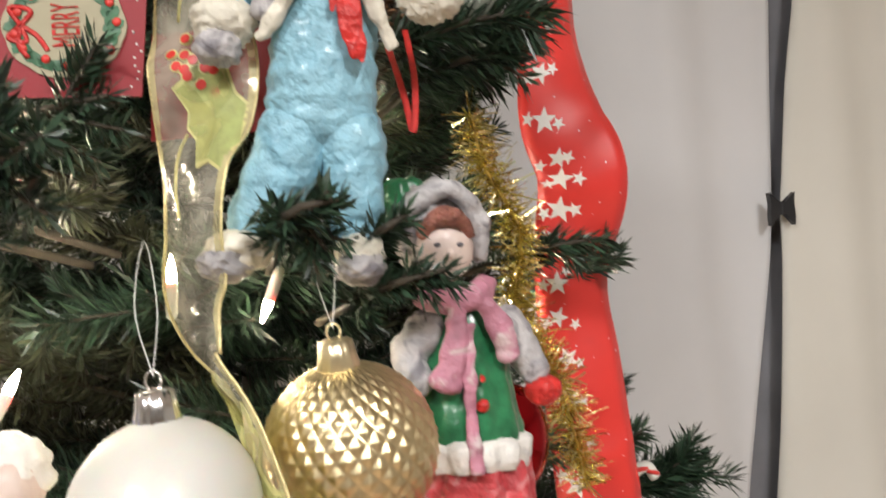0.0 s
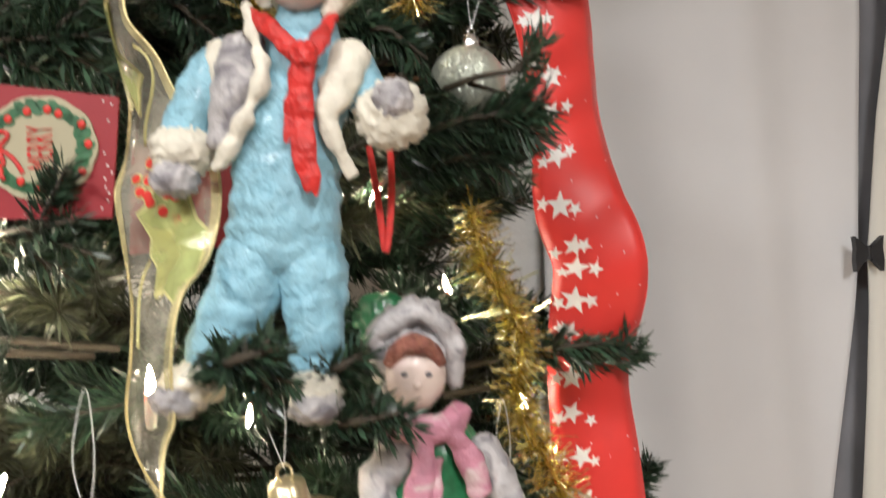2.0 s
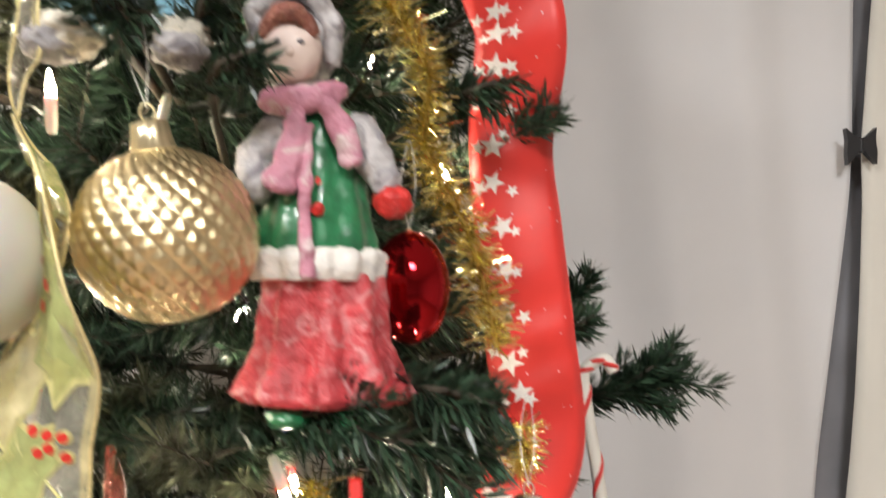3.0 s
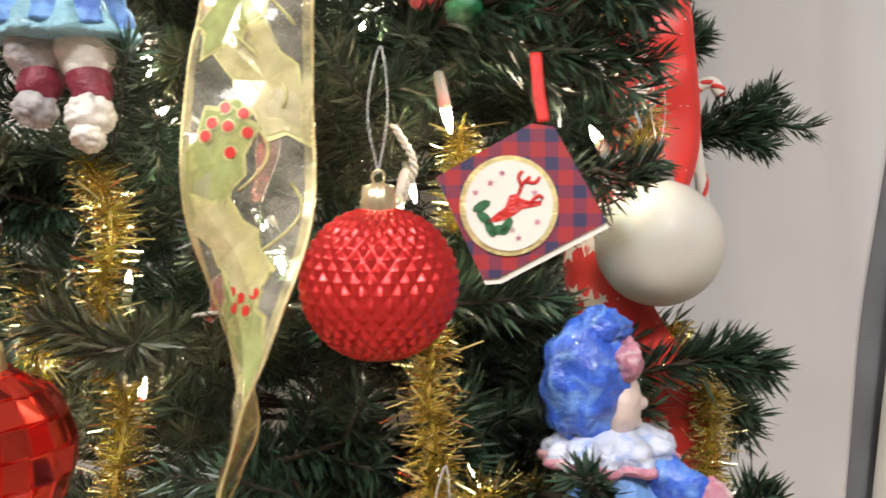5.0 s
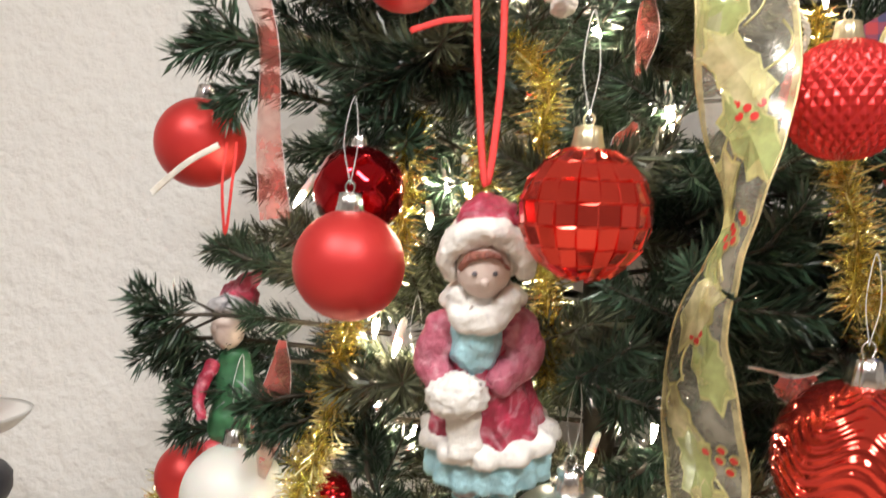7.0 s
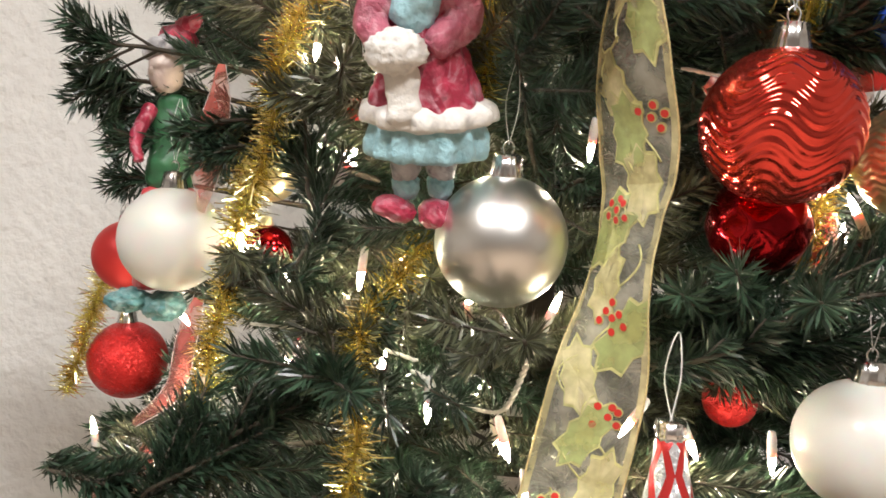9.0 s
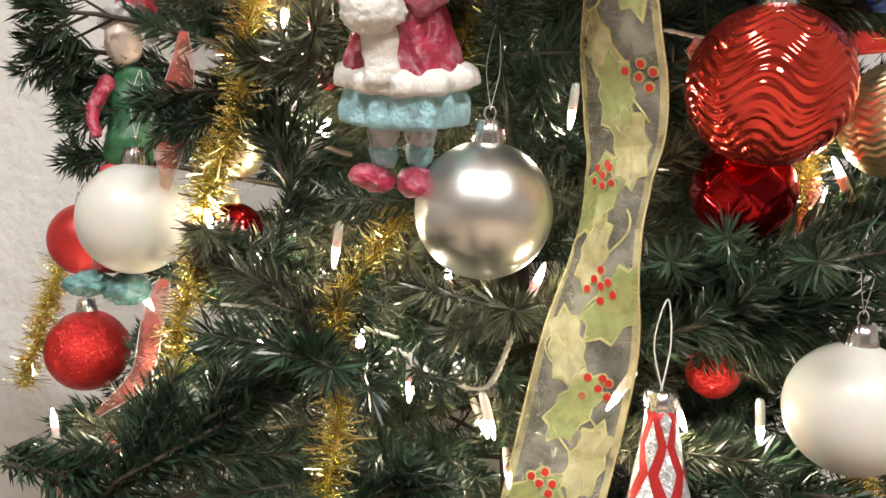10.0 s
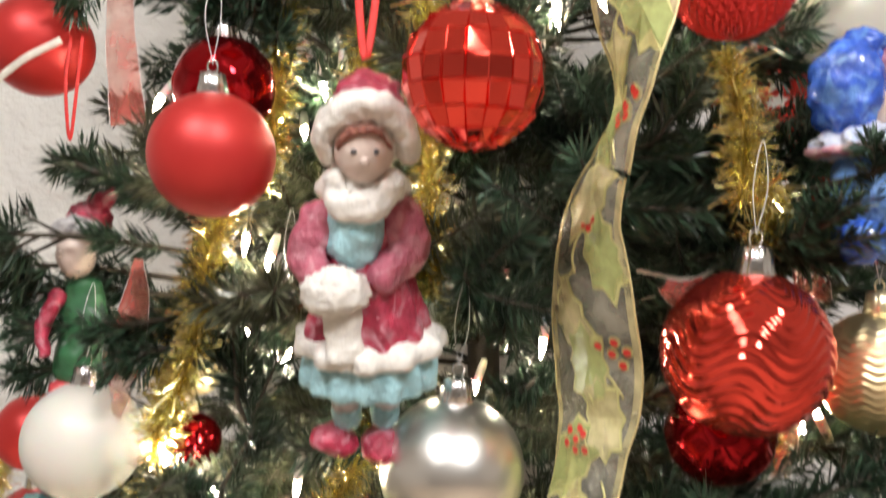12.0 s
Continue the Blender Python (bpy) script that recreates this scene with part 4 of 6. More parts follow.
bauble((0.125, -0.055, 0.977), 0.0450, "ripple", "red_gloss", "silver_cap", "large shiny red bauble with a rippled surface", (6, 3, 0))
bauble((0.135, 0.0, 0.920), 0.0325, "dents", "red_dark", "silver_cap", "dark red mirror bauble below a rippled one", (0, 0, 0), "thread", 0)
bauble((0.219, -0.03, 0.960), 0.036, "zigzag", "gold_ball", "gold_cap", "gold bauble with fine zigzag ripples")
bauble((0.173, -0.06, 0.795), 0.0378, "plain", "pearl", "silver_cap", "plain frosted white bauble low on the tree", (3, 4, 0))
bauble((0.148, 0.08, 0.788), 0.020, "plain", "glit_red", "silver_cap", "small red glitter bauble deep in the branches")
lace = bauble((-0.125, -0.050, 1.254), 0.0241, "plain", "red_satin", "gold_cap", "red bauble with a white lace band round it")
for k in range(22):
    bm = bmesh.new()
    ell(bm, (0, 0, 0), (0.0042, 0.0016, 0.0042), 0, 10, 6, 0.3)
    w = 2 * math.pi * k / 22
    bmesh.ops.transform(bm, matrix=pose(0.0241 * 0.90 * math.sin(w), -0.0241 * 0.90 * math.cos(w), -0.011 + 0.004 * (k % 2), 0, 0, math.degrees(w)), verts=bm.verts)
    part("lace", bm, "white_clay", lace)
bell = bauble((0.190, 0.05, 1.350), 0.0215, "plain", "red_dark", "gold_cap", "shiny red bell-like bauble beside the girl doll")
bauble((-0.196, 0.09, 0.954), 0.0185, "plain", "gold_ball", "gold_cap", "small gold bauble under the tinsel")
bauble((-0.207, 0.12, 0.897), 0.021, "plain", "red_dark", "gold_cap", "small dark red bauble among the needles")
bell.children[0].scale = (1, 1, 1.45)
bauble((-0.055, 0.0, 1.672), 0.018, "plain", "glit_red", "gold_cap", "red glitter bauble above the red gift tag")
bauble((-0.128, 0.05, 1.0), 0.008, "plain", "glit_red", "gold_cap", "tiny red glitter bauble deep in the tree")


# ---- small hanging things ----
def candy_cane(p, q):
    ob = thing("candy_cane", pose(*p), "small red and white candy cane ornament", "ornament")
    d = Vector(q) - Vector(p)
    pts = [tuple(d), tuple(d * 0.5), (0, 0, 0), (0.004, 0, 0.012), (0.014, 0, 0.016), (0.020, 0, 0.008)]
    bm = bmesh.new()
    tube(bm, pts, 0.0042, 0, 10, 6)
    part("stick", bm, "paper_white", ob)
    cur = spline(pts, 12)
    bm = bmesh.new()
    tube(bm, [(c[0] + 0.0034 * math.cos(i * 0.55), c[1] + 0.0034 * math.sin(i * 0.55), c[2]) for i, c in enumerate(cur)], 0.0019, 0, 6, 2)
    part("stripe", bm, "red_rib", ob)


candy_cane((0.296, 0.15, 1.282), (0.308, 0.15, 1.187))


def pine_cone(p, r):
    ob = thing("pine_cone", pose(*p), "small brown pine cone tied to a branch", "pine cone")
    bm = bmesh.new()
    lathe(bm, [(r * 0.2, -r * 1.5), (r * 0.6, -r), (r * 0.6, 0), (r * 0.3, r * 1.2), (r * 0.1, r * 1.5)], 0, 14)
    part("core", bm, "bark", ob)
    for k in range(44):
        t = k / 43
        w, z = k * 2.4, (-1.4 + 2.7 * t) * r
        rr = r * (0.55 + 0.5 * math.sin(math.pi * (0.15 + 0.75 * (1 - t))))
        bm = bmesh.new()
        ell(bm, (rr * math.cos(w), rr * math.sin(w), z), (r * 0.26, r * 0.26, r * 0.10), 0, 8, 5, 0.1)
        part("scale", bm, "cone", ob)


pine_cone((0.142, 0.05, 1.594), 0.012)


# ---- ribbons ----
class Strip:
    """A ribbon laid through nodes (x, y, z, width, twist in degrees)."""

    def __init__(self, nodes, n=14):
        self.rows = spline(nodes, n)
        self.pos = np.array([r[:3] for r in self.rows])
        self.len = np.concatenate([[0], np.cumsum(np.linalg.norm(np.diff(self.pos, axis=0), axis=1))])
        tan = unit(np.gradient(self.pos, axis=0))
        side = unit(np.cross(np.array((0.0, -1.0, 0.0)), tan))
        dep = unit(np.cross(tan, side))
        a = np.radians(np.array([r[4] for r in self.rows]))[:, None]
        w = np.array([r[3] for r in self.rows])[:, None]
        self.wide = (side * np.cos(a) + dep * np.sin(a)) * w
        self.norm = unit(np.cross(self.wide, tan))
        self.norm *= np.where(self.norm[:, 1:2] > 0, -1, 1)

    def at(self, s, v, lift=0.0):
        """The point at length s along it, v from -0.5 to 0.5 across, lifted off its face."""
        f = [np.interp(s, self.len, a[:, k]) for a in (self.pos, self.wide, self.norm) for k in range(3)]
        p, w, n = np.array(f[:3]), np.array(f[3:6]), np.array(f[6:])
        cup = 0.004 * (1 - (2 * v) ** 2) + 0.0012 * math.sin(s * 130 + 2.5 * v + 2 * math.sin(s * 41)) * (1 - (1.6 * v) ** 2)
        return Vector(p + w * v + n * (lift + cup))

    def band(self, bm, origin, mi=0):
        rows = [[bm.verts.new(self.at(s, v) - origin) for v in np.linspace(-0.5, 0.5, 9)] for s in self.len]
        grid_faces(bm, rows, mi)

    def shape(self, bm, s, v, outline, origin, lift, mi=0):
        """A printed shape: outline in metres along and across, laid on the face, seen from both sides."""
        w = float(np.interp(s, self.len, np.linalg.norm(self.wide, axis=1)))
        for up in (lift, -lift):
            c = bm.verts.new(self.at(s, v, up) - origin)
            ring = [bm.verts.new(self.at(s + a, max(-0.5, min(0.5, v + b / w)), up) - origin) for a, b in outline]
            for i in range(len(ring)):
                bm.faces.new((c, ring[i], ring[(i + 1) % len(ring)])).material_index = mi


def star_shape(r, turn):
    return [((r if k % 2 == 0 else r * 0.42) * math.cos(turn + k * math.pi / 5), (r if k % 2 == 0 else r * 0.42) * math.sin(turn + k * math.pi / 5))
            for k in range(10)]


def disc(r):
    return [(r * math.cos(k * math.pi / 5), r * math.sin(k * math.pi / 5)) for k in range(10)]


def holly(size, turn):
    """A holly leaf: pointed lobes on both sides."""
    pts = []
    for k in range(16):
        w = 2 * math.pi * k / 16
        r = size * (0.62 + 0.30 * abs(math.cos(w)) + (0.14 if k % 2 == 0 else -0.10))
        x, y = r * math.cos(w), 0.62 * r * math.sin(w)
        pts.append((x * math.cos(turn) - y * math.sin(turn), x * math.sin(turn) + y * math.cos(turn)))
    return pts


red = Strip([(0.212, 0.10, 1.76, 0.054, 20), (0.222, 0.10, 1.705, 0.054, 10), (0.234, 0.10, 1.652, 0.050, -15), (0.241, 0.105, 1.59, 0.048, -20),
             (0.246, 0.10, 1.54, 0.054, 5), (0.256, 0.095, 1.50, 0.056, 20), (0.250, 0.11, 1.44, 0.052, -10), (0.253, 0.11, 1.38, 0.053, 0),
             (0.258, 0.11, 1.32, 0.054, 5), (0.262, 0.11, 1.252, 0.055, 0), (0.244, 0.10, 1.21, 0.050, 10), (0.222, 0.085, 1.175, 0.045, 30), (0.236, 0.085, 1.135, 0.045, 10),
             (0.268, 0.085, 1.08, 0.045, 20), (0.268, 0.085, 1.02, 0.045, 40)])
o = Vector((0.25, 0.10, 1.4))
rib = thing("red_ribbon", pose(*o), "wide red satin ribbon printed with white stars", "ribbon")
bm = bmesh.new()
red.band(bm, o)
band = part("band", bm, "red_rib", rib)
so = band.modifiers.new("thickness", "SOLIDIFY")
so.thickness = 0.0005
for e in (-0.5, 0.5):
    bm = bmesh.new()
    tube(bm, [tuple(red.at(s, e) - o) for s in red.len[::3]], 0.0007, 0, 5, 2)
    part("edge", bm, "red_rib", rib)
s = 0.012
while s < red.len[-1] - 0.02:
    for v, r in ((rng.uniform(-0.30, -0.16), 0.0088), (rng.uniform(-0.44, -0.36), 0.0055), (rng.uniform(-0.14, -0.02), 0.0050)):
        bm = bmesh.new()
        red.shape(bm, s + rng.uniform(-0.005, 0.005), v, star_shape(r * rng.uniform(0.8, 1.1), rng.uniform(0, 6)), o, 0.0009)
        part("star", bm, "star", rib, "", False)
    s += rng.uniform(0.020, 0.029)
bm = bmesh.new()
for k in range(110):
    red.shape(bm, rng.uniform(0, red.len[-1]), rng.uniform(-0.48, 0.48), disc(rng.uniform(0.0003, 0.0006)), o, 0.0008)
part("sequins", bm, "glit_silver", rib, "", False)


def holly_ribbon(nodes, pat, lead=0.012, tail=0.012, step=(0.028, 0.034), extra=()):
    st = Strip(nodes)
    o = Vector(nodes[len(nodes) // 2][:3])
    ob = thing("holly_ribbon", pose(*o), "sheer gold-edged ribbon printed with holly leaves and red berries", "ribbon", "holly ribbon lengths")
    bm = bmesh.new()
    st.band(bm, o)
    part("band", bm, "sheer", ob)
    for e in (-0.5, 0.5):
        bm = bmesh.new()
        tube(bm, [tuple(st.at(s, e) - o) for s in st.len[::2]], 0.0007, 0, 6, 2)
        part("wire_edge", bm, "wire_gold", ob)
    for v0, v1 in ((-0.5, -0.43), (0.43, 0.5)):
        bm = bmesh.new()
        rows = [[bm.verts.new(st.at(q, v, 0.0003 + 0.0003 * (i % 2)) - o) for v in (v0, v0 * 0.5 + v1 * 0.5, v1)]
                for i, q in enumerate(np.arange(0, st.len[-1], 0.0014))]
        grid_faces(bm, rows)
        part("woven_border", bm, "woven", ob)
    s, k, clusters = lead, pat, list(extra)
    while s < st.len[-1] - tail:
        v = (0.20, -0.24, -0.05)[k % 3] + rng.uniform(-0.06, 0.06)
        size, turn = rng.uniform(0.022, 0.029), rng.uniform(-0.7, 0.7)
        bm = bmesh.new()
        st.shape(bm, s, v, holly(size * 1.10, turn), o, 0.0004)
        part("leaf_edge", bm, "leaf_edge", ob, "", False)
        bm = bmesh.new()
        st.shape(bm, s, v, holly(size, turn), o, 0.0008)
        part("leaf", bm, "leaf" if k % 2 else "leaf_gold", ob, "", False)
        bend = rng.uniform(0.12, 0.3)
        bm = bmesh.new()
        q = [st.at(s + 0.008 + i * 0.006, max(-0.44, min(0.44, -v * 0.6 + bend * math.sin(i * 0.55 + k)))) - o for i in range(7)]
        tube(bm, [tuple(p) for p in q], 0.0007, 0, 4, 2)
        part("stem", bm, "leaf_edge", ob)
        if k % 2 == 0:
            clusters.append((s + 0.019, -v * 0.8))
        s += rng.uniform(*step)
        k += 2 if step[0] > 0.05 else 1
    for bs, bv in clusters:
        for i in range(rng.integers(5, 8)):
            w = i * 1.05 + rng.uniform(-0.3, 0.3)
            far = rng.uniform(0.6, 1.25) * (i > 0)
            a, b = bs + 0.0085 * math.cos(w) * far, max(-0.40, min(0.40, bv + 0.15 * math.sin(w) * far))
            bm = bmesh.new()
            st.shape(bm, a, b, disc(0.0031), o, 0.0006)
            part("berry_halo", bm, "leaf_edge", ob, "", False)
            bm = bmesh.new()
            st.shape(bm, a, b, disc(0.0023), o, 0.0011)
            part("berry", bm, "berry", ob, "", False)


holly_ribbon([(0.034, -0.02, 1.72, 0.046, 58), (0.022, -0.03, 1.676, 0.044, 62), (0.012, -0.032, 1.653, 0.040, 75), (0.018, -0.035, 1.636, 0.044, 60),
              (0.0255, -0.038, 1.607, 0.046, 66), (0.033, -0.04, 1.588, 0.046, 52), (0.038, -0.04, 1.568, 0.047, 38), (0.042, -0.042, 1.546, 0.048, 10),
              (0.0415, -0.043, 1.521, 0.046, 20), (0.0375, -0.047, 1.498, 0.045, 45), (0.036, -0.052, 1.470, 0.042, 48), (0.037, -0.056, 1.440, 0.040, 46),
              (0.046, -0.065, 1.415, 0.036, 74)], 1, 0.122, 0.06, (0.088, 0.090), ((0.183, -0.12), (0.197, 0.02)))
holly_ribbon([(0.046, -0.065, 1.415, 0.036, 74), (0.060, -0.075, 1.390, 0.036, 74), (0.065, -0.085, 1.355, 0.042, 58), (0.063, -0.087, 1.325, 0.050, 20),
              (0.057, -0.085, 1.291, 0.049, 15), (0.054, -0.088, 1.244, 0.051, 0), (0.055, -0.092, 1.205, 0.052, 0), (0.054, -0.09, 1.161, 0.048, 42),
              (0.053, -0.088, 1.114, 0.046, 86), (0.043, -0.08, 1.076, 0.048, 82)], 1)
holly_ribbon([(0.043, -0.08, 1.076, 0.048, 82), (0.036, -0.07, 1.046, 0.052, 70), (0.037, -0.068, 1.005, 0.052, 55), (0.044, -0.052, 0.963, 0.053, 48),
              (0.042, -0.042, 0.921, 0.050, 60), (0.033, -0.045, 0.876, 0.052, 56), (0.024, -0.045, 0.826, 0.056, 20), (0.012, -0.045, 0.774, 0.058, 5),
              (0.000, -0.045, 0.73, 0.056, 15), (-0.01, -0.04, 0.68, 0.055, 10)], 2)


def red_tail(nodes, label):
    st = Strip(nodes)
    o = Vector(nodes[0][:3])
    ob = thing("sheer_ribbon", pose(*o), label, "ribbon", "sheer red ribbon tails")
    bm = bmesh.new()
    st.band(bm, o)
    part("band", bm, "sheer_red", ob)
    for e in (-0.5, 0.5):
        bm = bmesh.new()
        tube(bm, [tuple(st.at(s, e) - o) for s in st.len[::2]], 0.0003, 0, 5, 2)
        part("edge", bm, "thread", ob)


LT = "sheer red organza ribbon tail with pale edges"
red_tail([(-0.239, 0.03, 1.285, 0.020, 20), (-0.226, 0.03, 1.235, 0.022, 40), (-0.232, 0.05, 1.172, 0.022, 20), (-0.228, 0.05, 1.115, 0.024, 10)], LT)
red_tail([(-0.222, 0.05, 1.03, 0.012, 50), (-0.226, 0.05, 1.0, 0.022, 20), (-0.236, 0.055, 0.965, 0.026, 10), (-0.244, 0.07, 0.93, 0.016, 50)], LT)
red_tail([(-0.243, 0.06, 0.866, 0.014, 40), (-0.252, 0.06, 0.838, 0.018, 20), (-0.262, 0.06, 0.80, 0.02, 40), (-0.29, 0.06, 0.775, 0.012, 60)], LT)
red_tail([(-0.29, 0.09, 0.745, 0.02, 20), (-0.31, 0.08, 0.725, 0.03, 10), (-0.335, 0.08, 0.715, 0.012, 60)], LT)
red_tail([(0.192, 0.02, 0.93, 0.006, 40), (0.188, 0.02, 0.905, 0.014, 20), (0.180, 0.02, 0.885, 0.008, 50)], LT)
# The next two strips stand in for small red leaves.
red_tail([(0.03, 0.04, 1.27, 0.006, 40), (0.03, 0.04, 1.24, 0.016, 20), (0.025, 0.04, 1.21, 0.006, 50)], LT)
red_tail([(0.018, 0.02, 1.175, 0.006, 40), (0.012, 0.02, 1.162, 0.018, 20), (0.004, 0.02, 1.145, 0.006, 50)], LT)
# The last two strips stand in for small red bows.
red_tail([(0.100, 0.0, 1.012, 0.010, 40), (0.112, 0.0, 1.006, 0.018, 20), (0.124, 0.0, 1.014, 0.010, 50)], LT)
red_tail([(0.185, 0.0, 1.028, 0.008, 40), (0.195, 0.0, 1.012, 0.020, 20), (0.205, 0.0, 1.0, 0.006, 50)], LT)


def cord(points, r, material, label):
    o = Vector(points[0])
    ob = thing("hanging_cord", pose(*o), label, "cord", "hanging cords")
    bm = bmesh.new()
    tube(bm, [tuple(Vector(p) - o) for p in points], r, 0, 8, 8, 0.22)
    part("loop", bm, material, ob)


LC = "flat red ribbon loop an ornament hangs from"
cord([(0.126, 0.0, 1.565), (0.131, -0.02, 1.535), (0.134, -0.03, 1.514), (0.137, -0.02, 1.54), (0.136, 0.0, 1.57)], 0.0016, "cord_red", LC)
cord([(-0.083, -0.065, 1.240), (-0.082, -0.075, 1.19), (-0.078, -0.085, 1.128), (-0.070, -0.075, 1.18), (-0.067, -0.065, 1.240)], 0.0020, "cord_red", LC)
cord([(-0.119, -0.07, 1.214), (-0.101, -0.07, 1.219), (-0.085, -0.07, 1.220)], 0.0018, "cord_red", "loose red ribbon end lying on a branch")
cord([(-0.262, 0.05, 1.17), (-0.264, 0.045, 1.14), (-0.262, 0.045, 1.105), (-0.257, 0.045, 1.14), (-0.255, 0.05, 1.17)], 0.0011, "cord_red", LC)
cord([(0.172, -0.045, 1.272), (0.173, -0.048, 1.255), (0.175, -0.05, 1.240)], 0.0028, "cord_red", LC)
cord([(-0.319, 0.055, 1.135), (-0.292, 0.05, 1.155), (-0.268, 0.05, 1.168)], 0.0024, "wire", "pale twisted ribbon end over a red bauble")


# ---- cards ----
S = 0.000237
card = thing("gift_tag", pose(-0.020, -0.03, 1.563, 0, 2.3, -3.3), "red paper gift tag with a scalloped holly wreath plaque", "gift tag", "gift tags")


def cx(x, y):
    return ((x - 175) * S, (437 - y) * S)


bm = bmesh.new()
sheet(bm, [cx(0, 565), cx(325, 560), cx(336, 335), cx(38, 303)], 0, 0.0012)
part("paper", bm, "paper_red", card, "", False)
bm = bmesh.new()
pl = []
for k in range(72):
    w = 2 * math.pi * k / 72
    r = 1 + 0.035 * abs(math.cos(w * 5))
    pl.append(cx(188 + 108 * r * math.cos(w), 430 - 95 * r * math.sin(w)))
sheet(bm, pl, -0.0012, 0.001)
plaque = part("plaque", bm, "paper_cream", card, "scalloped cream plaque", False)
for k in range(26):
    w = 2 * math.pi * k / 26
    a, b = cx(188 + 88 * math.cos(w), 430 - 76 * math.sin(w))
    bm = bmesh.new()
    t = w + rng.uniform(-0.8, 0.8) + 1.2
    sheet(bm, [(a + 0.0052 * math.cos(u) * math.cos(t) - 0.0026 * math.sin(u) * math.sin(t),
                b + 0.0052 * math.cos(u) * math.sin(t) + 0.0026 * math.sin(u) * math.cos(t)) for u in (0, 0.8, 1.57, 2.35, 3.14, 3.93, 4.7, 5.5)], -0.0016, 0.0004)
    part("wreath_leaf", bm, "green_paint", plaque, "", False)
    if k % 2 == 0:
        bm = bmesh.new()
        ell(bm, (a + rng.uniform(-0.003, 0.003), -0.0017, b + rng.uniform(-0.003, 0.003)), (0.0020, 0.0006, 0.0020), 0, 8, 5)
        part("wreath_berry", bm, "berry", plaque)
for pts in ([(112, 432), (92, 400), (130, 405), (112, 432)], [(112, 432), (90, 455), (122, 462), (112, 432)], [(112, 432), (140, 450), (160, 478)], [(112, 432), (108, 465), (125, 492)]):
    bm = bmesh.new()
    tube(bm, [(cx(*p)[0], -0.0018, cx(*p)[1]) for p in pts], 0.0011, 0, 6, 5, 0.4)
    part("bow", bm, "scarf", plaque)


def lettering(text, size, wide, m, material, parent):
    cu = bpy.data.curves.new("lettering", "FONT")
    cu.body, cu.size, cu.align_x, cu.align_y, cu.extrude = text, size, "CENTER", "CENTER", 0.0001
    tmp = bpy.data.objects.new("lettering_source", cu)
    scene.collection.objects.link(tmp)
    bpy.context.view_layer.update()
    me = bpy.data.meshes.new_from_object(tmp.evaluated_get(bpy.context.evaluated_depsgraph_get()))
    bpy.data.objects.remove(tmp)
    me.materials.clear()
    me.materials.append(M[material])
    ob = new("lettering", me)
    ob.parent = parent
    xs = [v.co.x for v in me.vertices]
    ob.matrix_local = m @ Matrix.Diagonal((wide / (max(xs) - min(xs)), 1, 1, 1))
    return ob


a, b = cx(194, 430)
lettering("MERRY", 0.0172, 0.0190, pose(a, -0.0016, b, 90, -93, 0), "scarf", plaque)
for k in range(14):
    bm = bmesh.new()
    x, y = rng.choice((rng.uniform(30, 75), rng.uniform(305, 325))), rng.uniform(330, 545)
    ell(bm, (cx(x, y)[0], -0.0002, cx(x, y)[1]), (0.0006, 0.0004, 0.0006), 0, 8, 4)
    part("dot", bm, "star", card)
bm = bmesh.new()
tube(bm, [(cx(28, 537)[0], -0.001, cx(28, 537)[1]), (cx(12, 500)[0], -0.001, cx(12, 500)[1]), (cx(4, 420)[0], 0.003, cx(4, 420)[1]), (cx(0, 330)[0], 0.01, cx(0, 330)[1]),
          (cx(30, 300)[0], 0.02, cx(30, 300)[1])], 0.0009, 0, 6, 5)
part("cord", bm, "cord_blue", card)
bm = bmesh.new()
lathe(bm, [(0.0012, -0.0003), (0.0024, -0.0003), (0.0024, 0.0003), (0.0012, 0.0003)], 0, 14)
bmesh.ops.transform(bm, matrix=pose(cx(28, 537)[0], -0.0005, cx(28, 537)[1], 90), verts=bm.verts)
part("eyelet", bm, "ink", card)

card_b = thing("gift_tag", pose(0.046, -0.012, 1.545, 0, -4, -8), "plain red paper gift tag behind the sheer ribbon", "gift tag", "gift tags")
bm = bmesh.new()
sheet(bm, [(-0.036, -0.026), (0.030, -0.028), (0.032, 0.022), (-0.030, 0.024)], 0, 0.0012)
part("paper", bm, "paper_red", card_b, "", False)

S2 = 0.000259
tag = thing("gift_tag", pose(0.163, -0.05, 1.206, 0, 0, 1.7), "red and navy plaid gift tag with a reindeer medallion", "gift tag", "gift tags")


def tx(x, y):
    return ((x - 975) * S2, (345 - y) * S2)


out = [tx(838, 308), tx(918, 482), tx(945, 480), tx(1130, 384), tx(1040, 222), tx(1000, 216)]
bm = bmesh.new()
sheet(bm, out, 0, 0.0010)
part("front", bm, "plaid", tag, "", False)
bm = bmesh.new()
sheet(bm, [(x + 0.0012, z - 0.0026) for x, z in out], 0.0012, 0.0026)
part("backing", bm, "paper_white", tag, "white card layers behind", False)
bm = bmesh.new()
sheet(bm, [tx(962 + 84 * math.cos(w), 357 - 86 * math.sin(w)) for w in (2 * math.pi * k / 40 for k in range(40))], -0.0009, 0.0008)
part("medallion_rim", bm, "gold_rim", tag, "", False)
bm = bmesh.new()
sheet(bm, [tx(962 + 75 * math.cos(w), 357 - 77 * math.sin(w)) for w in (2 * math.pi * k / 40 for k in range(40))], -0.0015, 0.0005)
med = part("medallion", bm, "paper_white", tag, "", False)
bm = bmesh.new()
